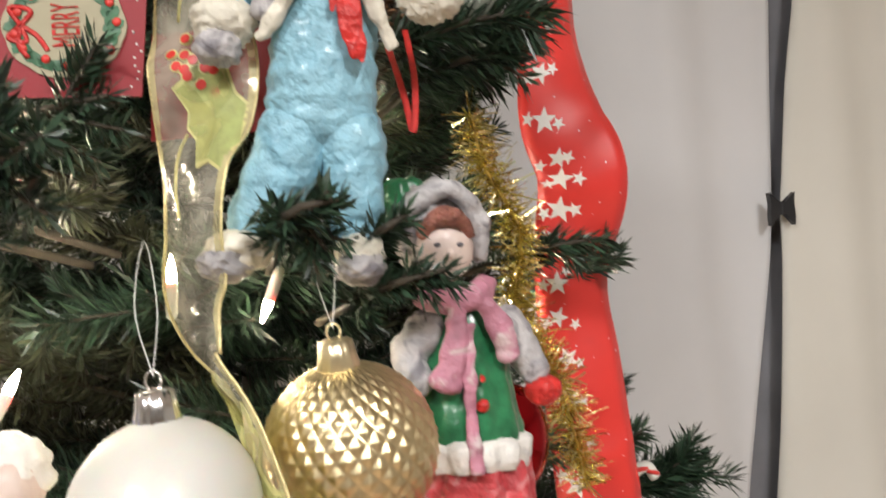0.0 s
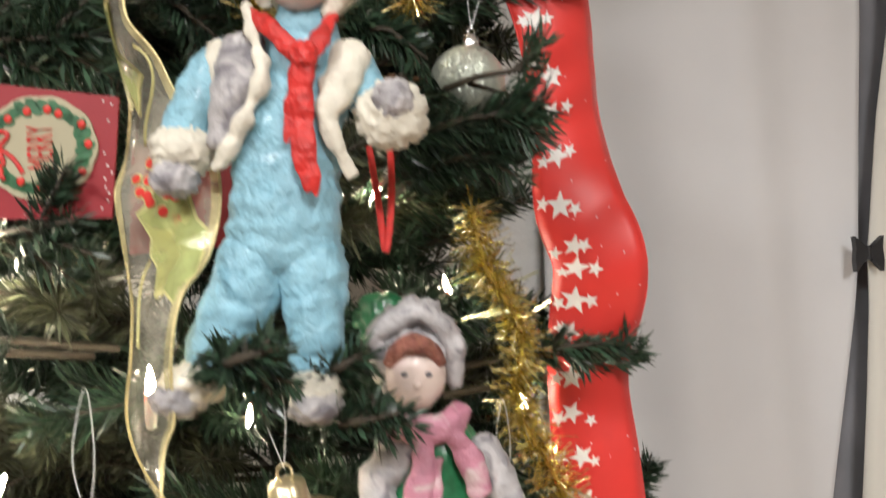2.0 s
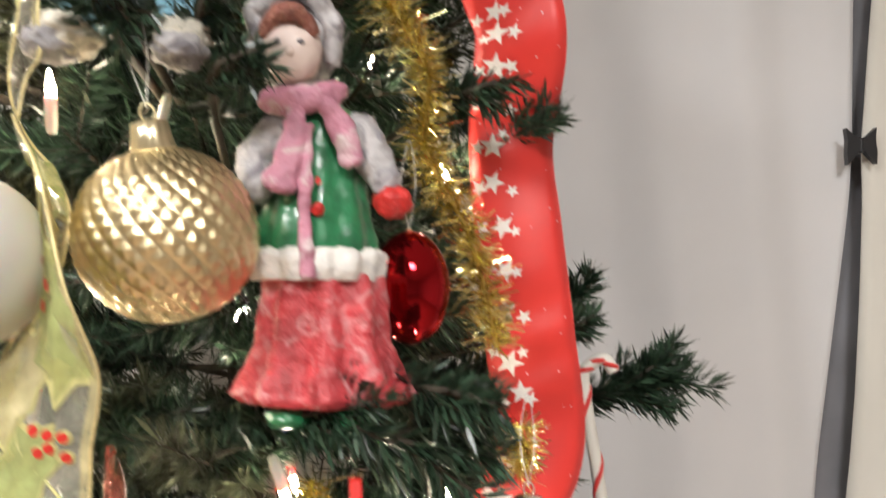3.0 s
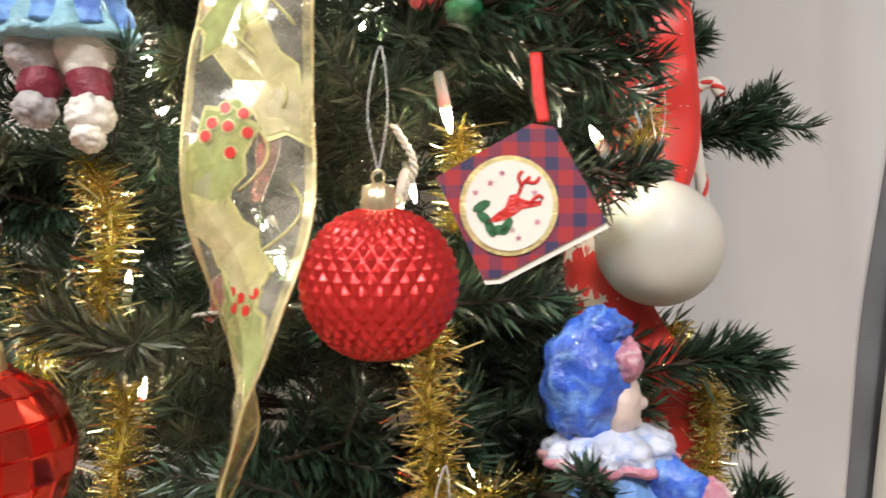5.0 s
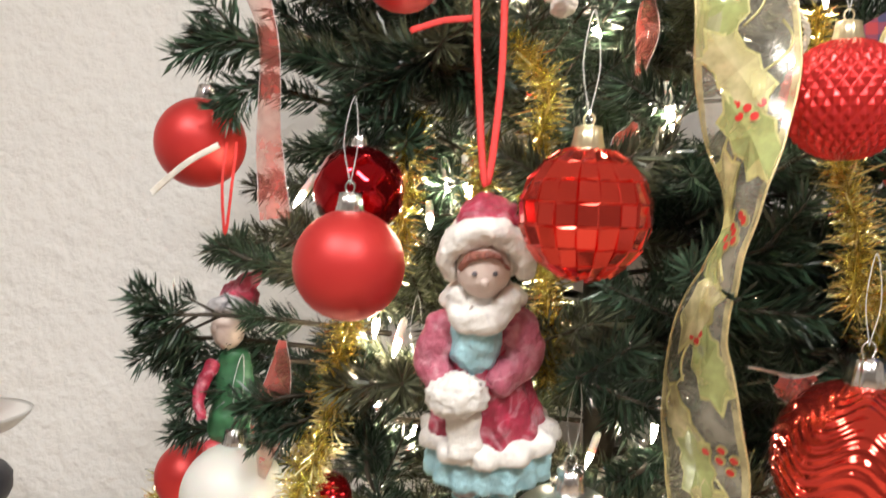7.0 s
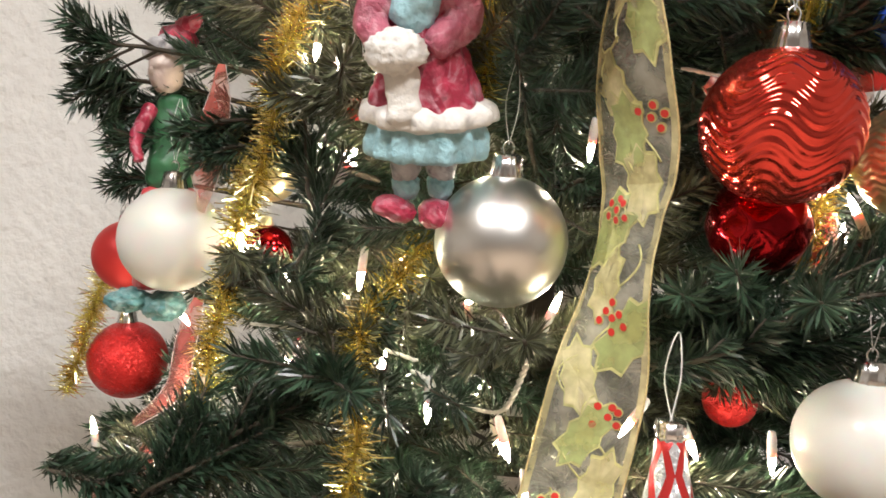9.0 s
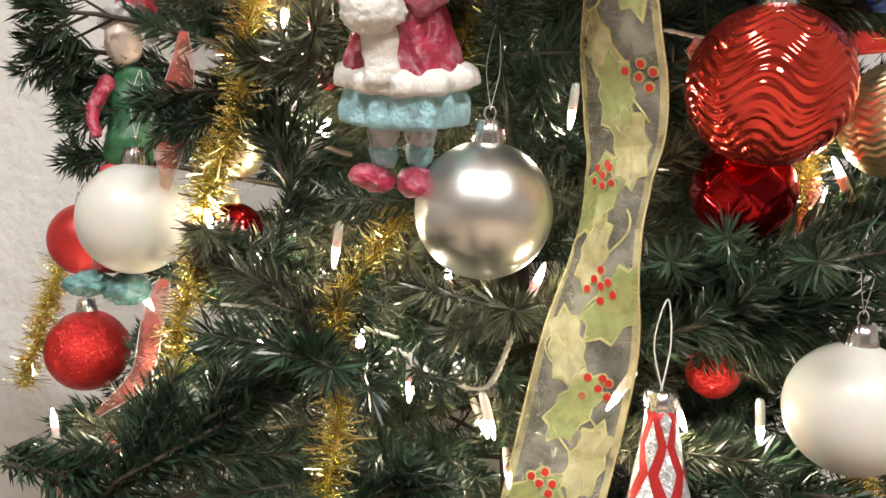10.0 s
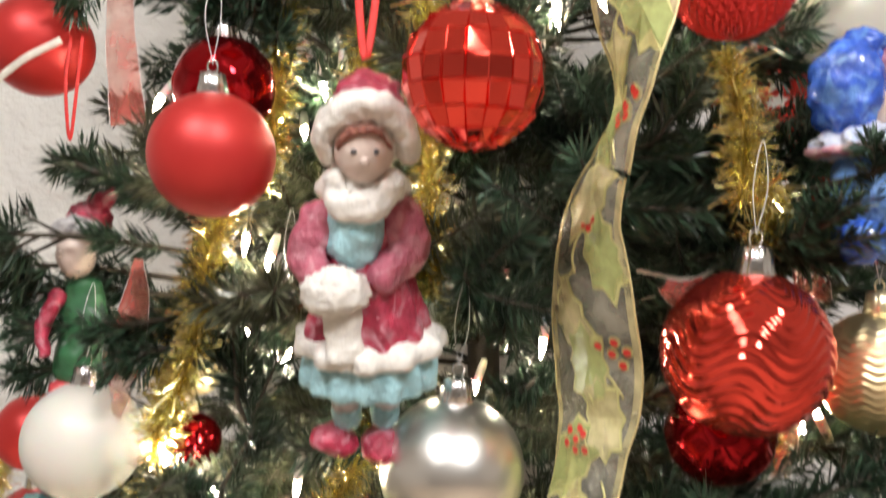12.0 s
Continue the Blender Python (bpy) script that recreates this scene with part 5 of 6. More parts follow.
sheet(bm, [tx(*p) for p in ((925, 385), (938, 372), (955, 360), (962, 340), (975, 336), (982, 345), (1000, 350), (1018, 348), (1016, 356), (998, 360), (985, 362), (972, 372), (958, 380), (940, 384))], -0.0019, 0.0004)
part("reindeer_print", bm, "scarf", med, "", False)
for pts in ([(978, 338), (985, 320), (998, 308)], [(984, 326), (978, 308), (985, 298)], [(990, 316), (1006, 318), (1014, 308)], [(998, 352), (1012, 340), (1020, 345)]):
    bm = bmesh.new()
    tube(bm, [(tx(*p)[0], -0.0019, tx(*p)[1]) for p in pts], 0.0008, 0, 6, 4, 0.4)
    part("antler_print", bm, "scarf", med)
for x, y, t in ((915, 358, 0.5), (920, 378, 2.4), (945, 398, 0.2), (958, 392, 1.1), (930, 395, 2.0)):
    bm = bmesh.new()
    sheet(bm, [(tx(x, y)[0] + 0.0045 * math.cos(u) * math.cos(t) - 0.0022 * math.sin(u) * math.sin(t),
                tx(x, y)[1] + 0.0045 * math.cos(u) * math.sin(t) + 0.0022 * math.sin(u) * math.cos(t)) for u in (0, 0.8, 1.57, 2.35, 3.14, 3.93, 4.7, 5.5)], -0.0019, 0.0004)
    part("leaf_print", bm, "green_paint", med, "", False)
for x, y in ((930, 318), (950, 302), (905, 335), (1010, 385), (978, 412), (1005, 335), (968, 398)):
    bm = bmesh.new()
    sheet(bm, [(tx(x, y)[0] + p, tx(x, y)[1] + q) for p, q in star_shape(0.0018, 0.3)], -0.0018, 0.0003)
    part("snowflake_print", bm, "pink", med, "", False)


# ---- figures ----
class Figure:
    """A small painted clay figure drawn in its own units: x to the right, y down, depth away from the viewer."""

    def __init__(self, origin, unit_size, slots):
        self.o, self.s, self.slots, self.bm = origin, unit_size, slots, bmesh.new()

    def p(self, x, y, d=0):
        return V((x - self.o[0]) * self.s, d * self.s, (self.o[1] - y) * self.s)

    def ball(self, x, y, d, rx, ry, rd, slot, lump=0.10, tilt=0, freq=3.0):
        ell(self.bm, self.p(x, y, d), (rx * self.s, rd * self.s, ry * self.s), self.slots.index(slot), 44, 28, lump,
            Euler((0, radians(tilt), 0)).to_matrix() if tilt else None, freq)

    def limb(self, pts, radii, slot, flat=1.0, lump=0.08):
        q = [self.p(*p) for p in pts]
        a, b = q[0] + (q[0] - q[1]).normalized() * radii[0] * self.s * 0.6, q[-1] + (q[-1] - q[-2]).normalized() * radii[-1] * self.s * 0.6
        tube(self.bm, [a] + q + [b], [radii[0] * self.s * 0.5] + [r * self.s for r in radii] + [radii[-1] * self.s * 0.5], self.slots.index(slot), 26, 12, flat, lump * 0.55)

    def turned(self, x, rows, slot, wave=0.0, waves=8, squash=0.75, d=0):
        """A turned garment: rows of (y, half width) from the bottom up."""
        lathe(self.bm, [(w * self.s, (self.o[1] - y) * self.s) for y, w in spline(rows, 5)], self.slots.index(slot), 90,
              ((x - self.o[0]) * self.s, d * self.s, 0), wave, waves, squash)

    def done(self, m, label):
        bmesh.ops.recalc_face_normals(self.bm, faces=self.bm.faces)
        self.bm.normal_update()
        calm = {self.slots.index(k) for k in self.slots if k in ("skin", "ink", "lip", "eye_white", "iris")}
        for v in self.bm.verts:  # thumb marks and tool marks in the clay
            k = 0.15 if v.link_faces and v.link_faces[0].material_index in calm else 1.0
            v.co += v.normal * k * (0.0016 * noise.noise(V(v.co.x * 60, v.co.y * 60, v.co.z * 130)) + 0.0006 * noise.noise(v.co * 170) + 0.0004 * noise.noise(v.co * 360 + V(3, 1, 2)))
        ob = part("figurine", self.bm, self.slots)
        ob.matrix_world = m
        return tagged(ob, label, "figurine", "hanging clay figurines")


# boy in blue
f = Figure((690, 420), 0.000228, ["cyan", "fur", "skin", "hair", "scarf", "grey_clay", "ink", "lip", "eye_white", "iris"])


def hd(x, y, d):
    """A point of the boy's head, which leans a little to one side."""
    a = radians(8)
    return 697 + (x - 697) * math.cos(a) - (y - 105) * math.sin(a), 105 + (x - 697) * math.sin(a) + (y - 105) * math.cos(a), d


f.ball(*hd(697, 94, 28), 95, 104, 90, "fur", 0.10, 8, 7)
f.ball(*hd(696, 98, -45), 76, 80, 60, "skin", 0.01)
f.ball(*hd(696, 148, -50), 56, 52, 48, "skin", 0.01)
f.ball(*hd(694, 186, -78), 20, 14, 16, "skin", 0)
f.ball(*hd(668, 136, -56), 38, 36, 31, "skin", 0)
f.ball(*hd(724, 136, -56), 38, 36, 31, "skin", 0)
f.limb([hd(695, 108, -99), hd(695, 122, -105), hd(695, 131, -108)], [5, 6, 8], "skin", 1, 0)
f.ball(*hd(695, 134, -106), 13, 9, 10, "skin", 0)
f.limb([(690, 190, 0), (690, 235, -8)], [52, 58], "cyan", 0.8, 0.1)
for k in range(15):  # a fringe of thin painted locks
    hx = 640 + k * 8
    low = 52 + 5 * math.sin(k * 2.3) + 0.010 * (hx - 697) ** 2
    f.limb([hd(hx * 0.85 + 104, 14, -70), hd(hx, 30, -92 + abs(hx - 697) * 0.2), hd(hx + 3 * math.sin(k * 1.7), low, -100 + abs(hx - 697) * 0.34)], [5, 7, 2], "hair", 0.6, 0.2)
for sx in (-1, 1):
    f.limb([hd(697 + sx * 62, 40, -78), hd(697 + sx * 73, 76, -66), hd(697 + sx * 76, 122, -52)], [6, 6, 3], "hair", 0.7, 0.2)
for ex in (662, 732):
    f.ball(*hd(ex, 105, -95), 18, 8.5, 7, "eye_white", 0)
    f.ball(*hd(ex, 104.5, -98.5), 7.5, 7.5, 4.5, "iris", 0)
    f.ball(*hd(ex, 104.5, -101.5), 2.6, 2.6, 2.4, "ink", 0)
    f.limb([hd(ex - 17, 105, -95), hd(ex, 97, -102), hd(ex + 17, 105, -95)], [0.8, 1.5, 0.8], "ink", 1, 0)
    f.limb([hd(ex - 15, 109, -95), hd(ex, 112, -101), hd(ex + 15, 109, -95)], [0.4, 0.8, 0.4], "lip", 1, 0)
    f.limb([hd(ex - 18, 84, -96), hd(ex, 78, -101), hd(ex + 18, 84, -96)], [0.3, 0.7, 0.3], "lip", 1, 0)
f.limb([hd(673, 161, -96), hd(695, 164, -102), hd(717, 161, -96)], [0.8, 3, 0.8], "lip", 1, 0)
f.limb([hd(677, 163, -96), hd(695, 171, -101), hd(713, 163, -96)], [0.8, 3, 0.8], "lip", 1, 0)
f.limb([hd(640, 192, -34), hd(616, 150, -50), hd(610, 88, -58), hd(638, 22, -70), hd(697, -2, -74), hd(756, 22, -70), hd(784, 88, -58), hd(778, 150, -50), hd(752, 192, -34)],
       [15, 19, 22, 23, 23, 23, 22, 19, 15], "fur", 1, 0.5)
f.limb([(690, 215, 0), (675, 330, 0), (660, 470, 0), (655, 580, 5), (650, 640, 8)], [66, 93, 100, 105, 95], "cyan", 0.72, 0.10)
f.limb([(612, 640, 0), (572, 730, -8), (525, 830, -12)], [72, 66, 52], "cyan", 0.85, 0.14)
f.limb([(705, 640, 0), (715, 740, -8), (718, 840, -12)], [66, 58, 46], "cyan", 0.85, 0.14)
f.ball(500, 868, -25, 60, 42, 70, "fur", 0.2)
f.ball(480, 890, -45, 52, 34, 62, "grey_clay", 0.2)
f.ball(722, 872, -25, 48, 40, 62, "fur", 0.2)
f.ball(722, 900, -40, 46, 36, 60, "grey_clay", 0.2)
f.limb([(560, 280, 0), (510, 340, -15), (478, 420, -35)], [52, 50, 44], "cyan", 0.9)
f.ball(480, 448, -40, 58, 52, 52, "fur", 0.22, 0, 6)
f.ball(476, 498, -58, 42, 40, 40, "grey_clay", 0.2)
f.limb([(775, 290, 0), (808, 340, -20), (840, 375, -35)], [44, 42, 38], "cyan", 0.9)
f.ball(855, 385, -42, 66, 58, 46, "fur", 0.22, 0, 6)
f.ball(862, 362, -78, 36, 34, 26, "grey_clay", 0.2)
f.limb([(590, 255, -35), (583, 330, -60), (562, 430, -62)], [40, 46, 32], "grey_clay", 0.55, 0.3)
f.limb([(592, 190, -30), (616, 255, -66), (636, 320, -78), (608, 390, -80), (572, 450, -70), (545, 478, -55)], [13, 13, 14, 13, 14, 12], "fur", 1, 0.4)
f.limb([(540, 262, -30), (552, 330, -50), (545, 395, -50)], [20, 18, 12], "fur", 1, 0.4)
f.limb([(785, 270, -35), (770, 330, -60), (748, 390, -74), (770, 450, -66), (788, 490, -50)], [34, 34, 22, 14, 12], "fur", 0.7, 0.4)
f.limb([(605, 198, -45), (640, 235, -78), (690, 280, -98), (722, 285, -100), (745, 240, -78), (752, 208, -45)], [9, 15, 18, 18, 15, 8], "scarf", 0.5, 0.35)
f.ball(712, 290, -106, 26, 24, 20, "scarf", 0.2)
f.limb([(710, 296, -104), (706, 380, -98), (712, 450, -96), (720, 520, -92)], [17, 22, 20, 9], "scarf", 0.3, 0.4)
f.limb([(708, 440, -94), (722, 490, -94), (732, 528, -90)], [10, 16, 6], "scarf", 0.3, 0.4)
f.limb([(722, 300, -100), (692, 370, -96), (680, 436, -92)], [10, 14, 5], "scarf", 0.3, 0.4)
f.done(pose(0.102, -0.05, 1.562, 0, 2.3, -3.3), "clay boy figurine in sky-blue suit, cream hood, red scarf")

# girl in a green jacket
f = Figure((670, 600), 0.000259, ["green_gloss", "coral", "grey_clay", "skin", "hair", "pink", "scarf", "white_clay", "ink"])
f.ball(628, 318, 20, 84, 88, 74, "grey_clay", 0.2, 0, 6)
f.ball(575, 265, 45, 55, 45, 55, "green_gloss", 0.2)
f.ball(636, 356, -42, 52, 60, 42, "skin", 0.04)
f.limb([(590, 330, -66), (615, 304, -76), (650, 300, -78), (680, 330, -66)], [10, 16, 16, 9], "hair", 1, 0.3)
f.ball(640, 366, -84, 8, 9, 8, "skin", 0)
for ex in (618, 658):
    f.ball(ex, 350, -80, 6, 4, 4, "ink", 0)
f.limb([(580, 340, -30), (570, 285, -40), (640, 250, -48), (700, 300, -36), (702, 370, -24)], [16, 20, 20, 18, 14], "grey_clay", 1, 0.4)
f.turned(675, [(720, 108), (690, 106), (620, 92), (540, 80), (470, 66), (440, 40)], "green_gloss", 0.04, 9)
f.turned(676, [(752, 112), (730, 120), (705, 120), (694, 106)], "white_clay", 0.05, 14)
f.turned(690, [(962, 138), (948, 152), (925, 140), (880, 118), (820, 106), (752, 100), (735, 90)], "coral", 0.10, 9)
f.limb([(610, 490, -20), (570, 550, -30), (585, 600, -55)], [36, 34, 28], "grey_clay", 0.9, 0.2)
f.limb([(745, 490, -20), (785, 555, -25), (800, 590, -35)], [36, 34, 26], "grey_clay", 0.9, 0.2)
f.ball(812, 615, -40, 32, 28, 28, "scarf", 0.2)
f.limb([(590, 440, -40), (640, 450, -62), (690, 440, -62), (715, 420, -30)], [22, 26, 26, 20], "pink", 0.7, 0.3)
f.limb([(650, 455, -74), (648, 520, -80), (630, 590, -84)], [18, 21, 30], "pink", 0.45, 0.3)
f.limb([(695, 450, -70), (730, 500, -70), (745, 545, -66)], [18, 22, 20], "pink", 0.45, 0.3)
f.limb([(672, 500, -76), (670, 610, -84), (678, 735, -92)], [10, 11, 12], "pink", 0.6, 0.2)
for by in (585, 632):
    f.ball(692, by, -84, 9, 9, 7, "scarf", 0)
f.ball(640, 985, -30, 40, 26, 55, "green_gloss", 0.1)
f.ball(745, 980, -30, 38, 26, 55, "green_gloss", 0.1)
f.done(pose(0.152, -0.02, 1.395, 0, 2.0, 0), "clay girl figurine in a green jacket, pink scarf and coral skirt")

# jester in blue, seen from the side
f = Figure((1130, 800), 0.000268, ["blue", "lblue", "pink", "skin", "ruffle", "ink"])
f.ball(1092, 650, 0, 76, 112, 82, "blue", 0.14, 8)
f.ball(1120, 570, -10, 46, 38, 50, "blue", 0.25, 0, 6)
f.ball(1152, 615, -34, 26, 38, 50, "pink", 0.15)
f.ball(1142, 690, -12, 40, 62, 56, "skin", 0.04)
f.ball(1180, 692, -14, 14, 12, 12, "skin", 0)
f.ball(1166, 722, -16, 16, 14, 26, "skin", 0)
f.ball(1165, 672, -46, 5, 4, 5, "ink", 0)
f.turned(1130, [(806, 60), (795, 98), (778, 102), (760, 92), (748, 50)], "ruffle", 0.12, 11, 0.9)
f.turned(1130, [(800, 96), (793, 108), (785, 108), (779, 98)], "pink", 0.12, 11, 0.9)
f.turned(1138, [(785, 60), (772, 96), (750, 92), (735, 60), (728, 40)], "ruffle", 0.12, 10, 0.9)
f.limb([(1140, 810, 0), (1150, 880, 0), (1150, 905, 0)], [72, 96, 86], "lblue", 0.9, 0.14)
f.limb([(1200, 800, -30), (1240, 825, -50), (1268, 842, -60)], [40, 38, 32], "blue", 0.9, 0.2)
f.ball(1236, 870, -48, 34, 40, 34, "pink", 0.15)
f.ball(1285, 846, -66, 32, 36, 34, "pink", 0.15)
f.ball(1302, 856, -76, 21, 20, 22, "blue", 0.1)
f.ball(1250, 935, -40, 36, 34, 40, "pink", 0.15)
f.ball(1290, 948, -50, 22, 20, 22, "blue", 0.1)
f.limb([(1120, 960, 0), (1115, 1000, -5)], [60, 50], "blue", 0.9, 0.2)
f.limb([(1190, 960, 0), (1200, 1000, -10)], [56, 46], "lblue", 0.9, 0.2)
f.done(pose(0.206, -0.036, 1.085, 0, 0, 1.7), "glazed clay jester figurine in cobalt blue with pink ruffles")

# girl in a rose coat with a muff
f = Figure((850, 620), 0.000316, ["rose", "white_clay", "pale_cyan", "skin", "hair", "dusty_rose", "grey_clay", "ink"])
f.ball(862, 385, 12, 56, 38, 55, "rose", 0.15)
f.ball(852, 440, 14, 78, 66, 66, "white_clay", 0.12, 0, 6)
f.limb([(790, 470, -20), (785, 425, -34), (820, 392, -46), (870, 388, -48), (915, 420, -40), (930, 470, -20)], [18, 22, 24, 24, 23, 20], "white_clay", 1, 0.35)
f.ball(850, 456, -40, 50, 48, 36, "skin", 0.04)
f.limb([(808, 446, -58), (826, 424, -68), (868, 422, -70), (893, 446, -60)], [4, 6, 6, 4], "hair", 1, 0.3)
f.ball(850, 464, -78, 8, 8, 7, "skin", 0)
for ex in (832, 869):
    f.ball(ex, 450, -74, 5, 4, 4, "ink", 0)
f.turned(850, [(548, 50), (535, 78), (515, 76), (498, 62), (488, 40)], "white_clay", 0.06, 10)
f.limb([(800, 500, -40), (815, 535, -58), (870, 530, -64), (905, 495, -44)], [20, 24, 24, 18], "white_clay", 0.7, 0.35)
f.turned(845, [(700, 86), (640, 74), (580, 70), (540, 58)], "rose", 0.03, 9)
f.ball(838, 590, -26, 52, 72, 44, "pale_cyan", 0.12)
f.limb([(785, 565, -10), (752, 620, -26), (775, 660, -60)], [34, 36, 28], "dusty_rose", 0.9, 0.15)
f.limb([(910, 560, -10), (930, 615, -26), (880, 655, -62)], [38, 40, 28], "dusty_rose", 0.9, 0.15)
f.ball(800, 668, -78, 58, 40, 40, "white_clay", 0.16, 0, 6)
f.turned(862, [(790, 122), (740, 108), (690, 86), (660, 74)], "rose", 0.06, 9)
f.limb([(812, 700, -70), (815, 745, -80), (818, 780, -86)], [34, 32, 34], "white_clay", 0.5, 0.2)
f.turned(868, [(806, 118), (798, 138), (775, 136), (762, 112)], "white_clay", 0.07, 11)
f.turned(866, [(868, 112), (858, 128), (825, 124), (795, 108)], "pale_cyan", 0.05, 15)
f.limb([(822, 860, -10), (822, 905, -10)], [32, 28], "grey_clay", 1, 0.1)
f.limb([(900, 860, -10), (898, 905, -10)], [32, 28], "grey_clay", 1, 0.1)
f.ball(824, 925, -12, 30, 28, 30, "pale_cyan", 0.15)
f.ball(896, 925, -12, 30, 28, 30, "pale_cyan", 0.15)
f.ball(798, 965, -30, 46, 24, 34, "rose", 0.1, 12)
f.ball(884, 972, -40, 36, 28, 44, "rose", 0.1)
f.done(pose(-0.081, -0.055, 1.038, 20, 0, 3.5) @ Matrix.Diagonal((0.91, 1, 1.02, 1)), "clay girl figurine in a rose coat holding a white muff")

# elf at the edge
f = Figure((185, 60), 0.000408, ["skin", "white_clay", "rose", "green_paint", "teal_clay", "grey_clay", "coral"])
f.ball(186, 66, 0, 32, 46, 34, "skin", 0.06)
f.ball(172, 70, -26, 8, 9, 9, "skin", 0)
f.limb([(160, 35, -20), (195, 22, -26), (232, 38, -10), (240, 62, 0)], [13, 18, 16, 12], "grey_clay", 1, 0.4)
f.ball(206, 12, 8, 36, 34, 36, "rose", 0.15)
f.limb([(218, -12, 8), (246, -36, 8)], [20, 10], "rose")
f.limb([(195, 125, 10), (192, 200, 10), (185, 270, 10)], [30, 40, 44], "green_paint", 0.8, 0.15)
f.limb([(160, 140, -10), (140, 190, -30), (150, 230, -40)], [14, 12, 9], "rose")
f.ball(160, 290, 30, 34, 26, 34, "white_clay", 0.2)
f.limb([(170, 300, 5), (160, 380, 5), (140, 460, 0)], [34, 30, 24], "coral", 1, 0.1)
f.limb([(205, 300, 5), (205, 390, 5), (195, 460, 0)], [34, 30, 24], "coral", 1, 0.1)
f.ball(118, 492, -20, 42, 22, 30, "teal_clay", 0.25)
f.ball(180, 504, -10, 44, 26, 34, "teal_clay", 0.25)
f.done(pose(-0.279, 0.100, 1.037, 0, 0, -4), "small clay elf figurine in green with pale boots")

# doll with a blue skirt
f = Figure((310, 60), 0.000288, ["lblue", "cyan", "white_clay", "burgundy", "skin", "grey_clay", "hair"])
f.turned(315, [(84, 112), (74, 116), (30, 92), (-30, 62), (-60, 44)], "cyan", 0.08, 10)
f.turned(316, [(66, 108), (40, 100), (0, 84), (-20, 70)], "lblue", 0.10, 8)
f.limb([(270, 85, 0), (268, 125, 0)], [48, 40], "grey_clay", 0.9, 0.25)
f.limb([(352, 85, 0), (352, 125, 0)], [48, 40], "white_clay", 0.9, 0.25)
f.limb([(276, 135, 0), (280, 168, -5)], [34, 30], "burgundy", 1, 0.1)
f.limb([(358, 135, 0), (360, 172, -5)], [34, 30], "burgundy", 1, 0.1)
f.ball(364, 205, -15, 38, 34, 44, "white_clay", 0.2)
f.ball(364, 238, -20, 26, 24, 36, "white_clay", 0.2)
f.ball(276, 195, -15, 32, 30, 40, "grey_clay", 0.2)
f.limb([(315, -50, 0), (312, -120, 0), (310, -160, 0)], [56, 60, 40], "cyan", 0.75, 0.1)
f.limb([(262, -130, 0), (240, -80, -20)], [28, 24], "cyan")
f.limb([(360, -130, 0), (384, -80, -20)], [28, 24], "cyan")
f.ball(310, -215, 0, 58, 62, 54, "skin", 0.04)
f.ball(310, -232, 14, 66, 64, 58, "white_clay", 0.15)
f.done(pose(-0.049, -0.035, 1.287, 0, 0, 2), "clay doll with ruffled light blue skirt and burgundy stockings")

# snowman
f = Figure((190, 70), 0.000347, ["white_clay", "blue", "coral", "ink"])
f.ball(185, 70, 0, 62, 72, 55, "white_clay", 0.06)
f.ball(188, -40, 0, 48, 50, 46, "white_clay", 0.06)
f.turned(205, [(26, 40), (22, 62), (8, 62), (4, 40)], "blue", 0.03, 8)
f.ball(228, 108, -40, 30, 26, 30, "blue", 0.2)
f.limb([(150, -60, 0), (190, -100, 0), (215, -130, 10)], [44, 40, 16], "blue", 1, 0.1)
f.done(pose(-0.186, 0.0, 1.29, 0, 0, 1.5), "white snowman figurine with a cobalt blue scarf and mittens")


# lumpy ornament above the boy
f = Figure((0, 0), 0.000228, ["lavender", "grey_clay"])
f.ball(0, 0, 0, 62, 44, 46, "lavender", 0.2, -18, 5)
f.ball(-46, -30, 6, 30, 28, 30, "grey_clay", 0.25)
f.ball(40, 26, -20, 26, 20, 24, "grey_clay", 0.25)
f.done(pose(0.152, 0.03, 1.684), "lumpy pale lavender clay figurine hung above the boy")


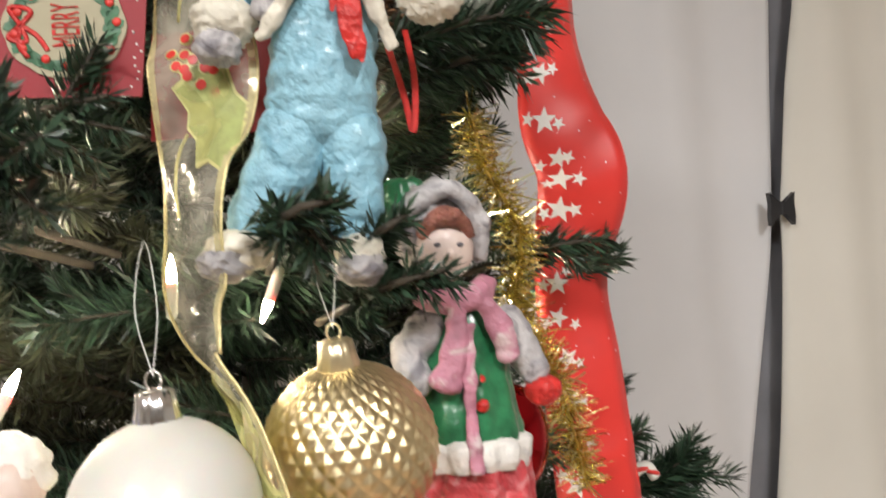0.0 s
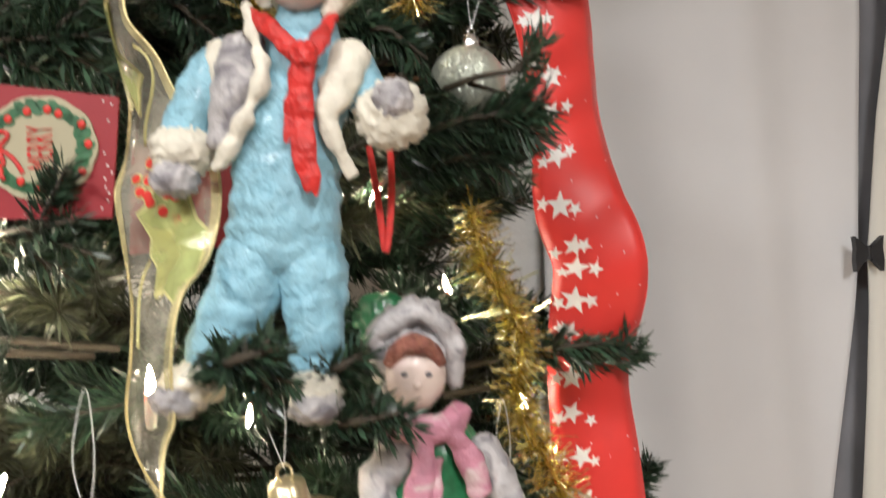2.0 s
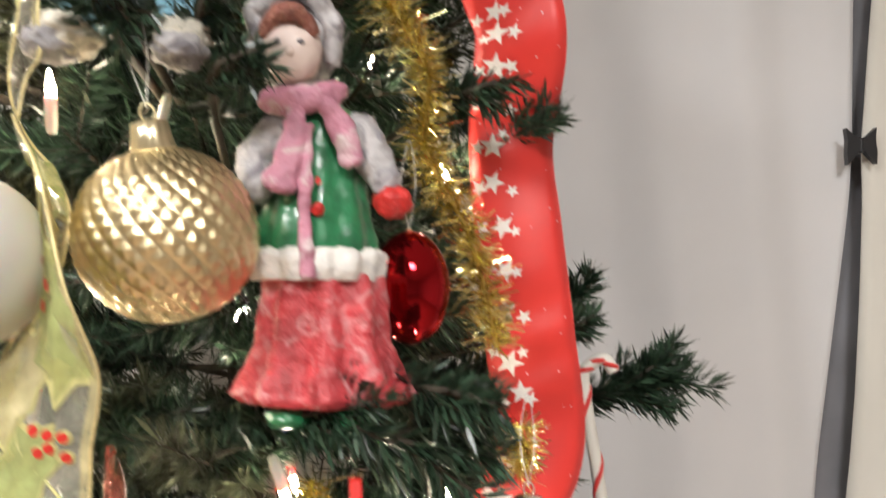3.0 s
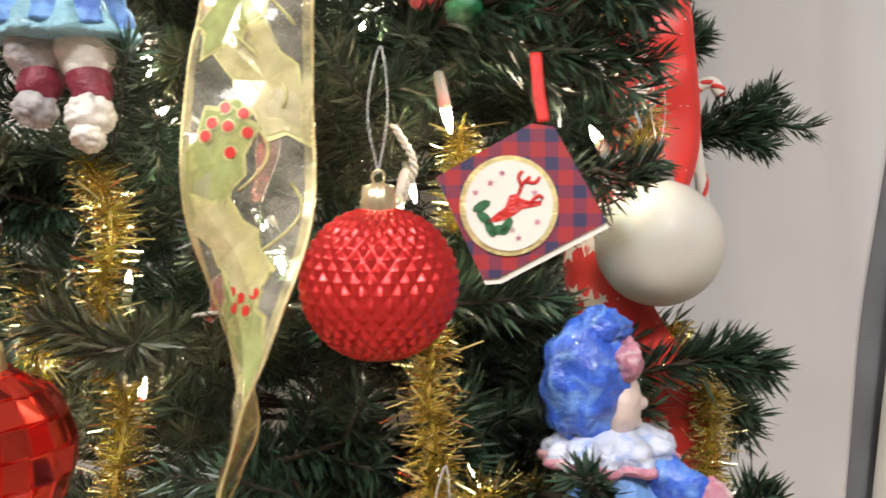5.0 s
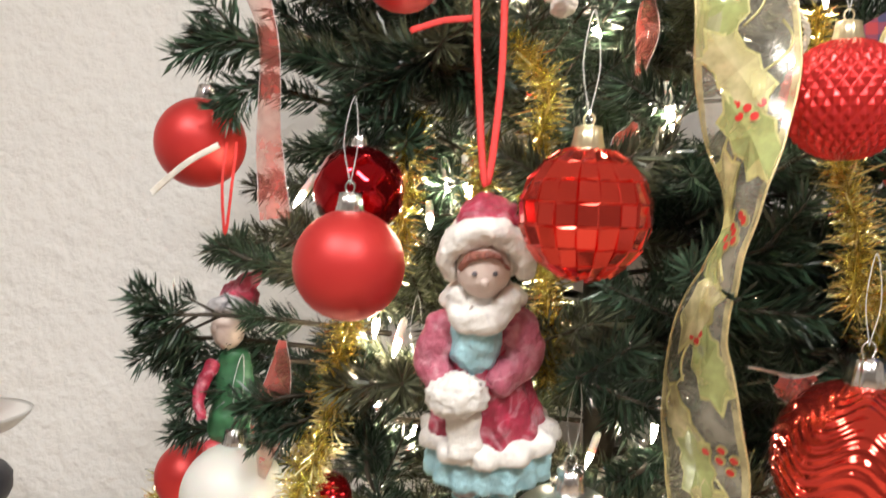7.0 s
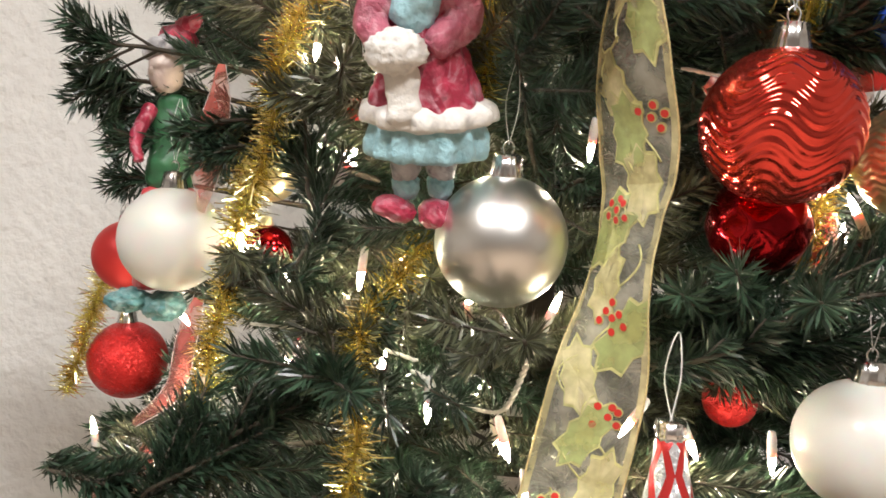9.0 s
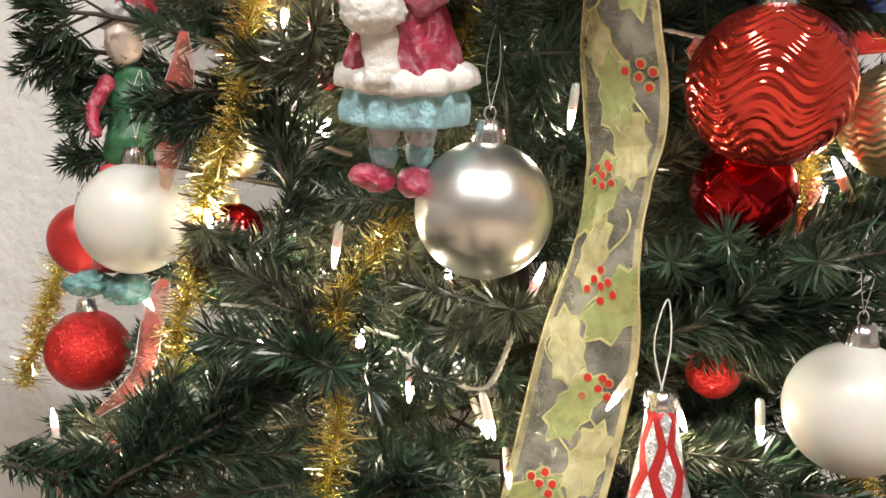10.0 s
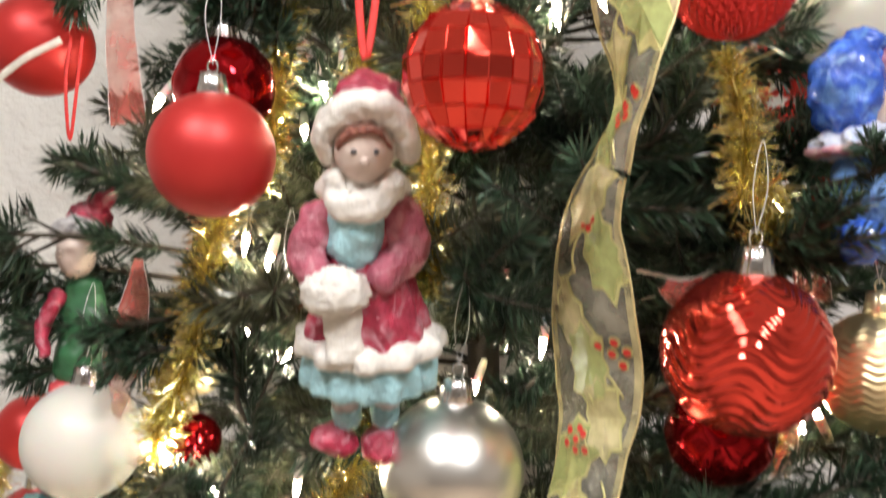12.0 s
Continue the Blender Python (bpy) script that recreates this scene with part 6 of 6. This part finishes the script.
# ---- cone ornament ----
cone = thing("drop_ornament", pose(0.070, -0.035, 0.762, 4, 0, 0), "red drop ornament with silver glitter diamonds on a thread", "ornament")
prof = [(0.0085, 0.0320), (0.0092, 0.024), (0.0125, 0.004), (0.0165, -0.016), (0.0205, -0.036), (0.0225, -0.052), (0.0195, -0.068), (0.0115, -0.082), (0.002, -0.092)]
bm = bmesh.new()
lathe(bm, prof[::-1], 0, 32)
part("body", bm, "red_satin", cone)
rows_c = spline(prof, 6)
for k in range(8):
    for j in range(5):
        c0, half = (0.9 + 1.55 * j + 0.78 * (k % 2)), 0.75
        if c0 + half > 7.6:
            continue
        bm = bmesh.new()
        ring = []
        for q in range(12):
            w = 2 * math.pi * q / 12
            h = abs(math.cos(w)) + abs(math.sin(w))
            row = min(len(rows_c) - 1, max(0, (c0 + half * math.sin(w) / h) * 6))
            r0 = np.array(rows_c[int(row)]) + (np.array(rows_c[min(int(row) + 1, len(rows_c) - 1)]) - np.array(rows_c[int(row)])) * (row - int(row))
            th = 2 * math.pi * k / 8 + 0.36 * math.cos(w) / h
            ring.append(bm.verts.new(((r0[0] + 0.0005) * math.cos(th), (r0[0] + 0.0005) * math.sin(th), r0[1])))
        bm.faces.new(ring)
        bmesh.ops.triangulate(bm, faces=bm.faces)
        part("diamond", bm, "glit_silver", cone, "", False)
bm = bmesh.new()
lathe(bm, [(0.0088, 0.030), (0.0095, 0.033), (0.0088, 0.041), (0.002, 0.0425)], 0, 36, (0, 0, 0), 0.07, 12)
part("cap", bm, "silver_cap", cone)
bm = bmesh.new()
tube(bm, [(0, 0, 0.042), (0.005, 0, 0.07), (0.0035, 0.003, 0.095), (-0.005, 0, 0.07), (0, 0, 0.042)], 0.0005, 0, 5, 6)
part("string", bm, "thread", cone)


# ---- pedestal by the wall ----
stand = thing("pedestal_table", pose(-0.665, 0.30, 0), "dark round pedestal table against the wall", "table")
bm = bmesh.new()
lathe(bm, [(0.12, 0), (0.12, 0.02), (0.07, 0.04), (0.06, 0.10), (0.06, 0.80), (0.066, 0.82), (0.02, 0.825)], 0, 40)
part("column", bm, "table", stand)
bm = bmesh.new()
lathe(bm, [(0.02, 0.825), (0.072, 0.826), (0.076, 0.835), (0.076, 0.85), (0.070, 0.858), (0.01, 0.86)], 0, 40)
part("tabletop", bm, "table", stand)
dish = thing("pedestal_dish", pose(-0.665, 0.30, 0.86), "white glazed pedestal dish with a red candle", "dish")
bm = bmesh.new()
lathe(bm, [(0.05, 0), (0.05, 0.006), (0.03, 0.012), (0.03, 0.03), (0.08, 0.042), (0.094, 0.055), (0.096, 0.060), (0.088, 0.058), (0.05, 0.048), (0.003, 0.046)], 0, 36)
part("bowl", bm, "bottle", dish)
bm = bmesh.new()
lathe(bm, [(0.046, 0.046), (0.047, 0.06), (0.046, 0.11), (0.040, 0.114), (0.003, 0.112)], 0, 24)
part("candle", bm, "red_rib", dish, "red pillar candle")
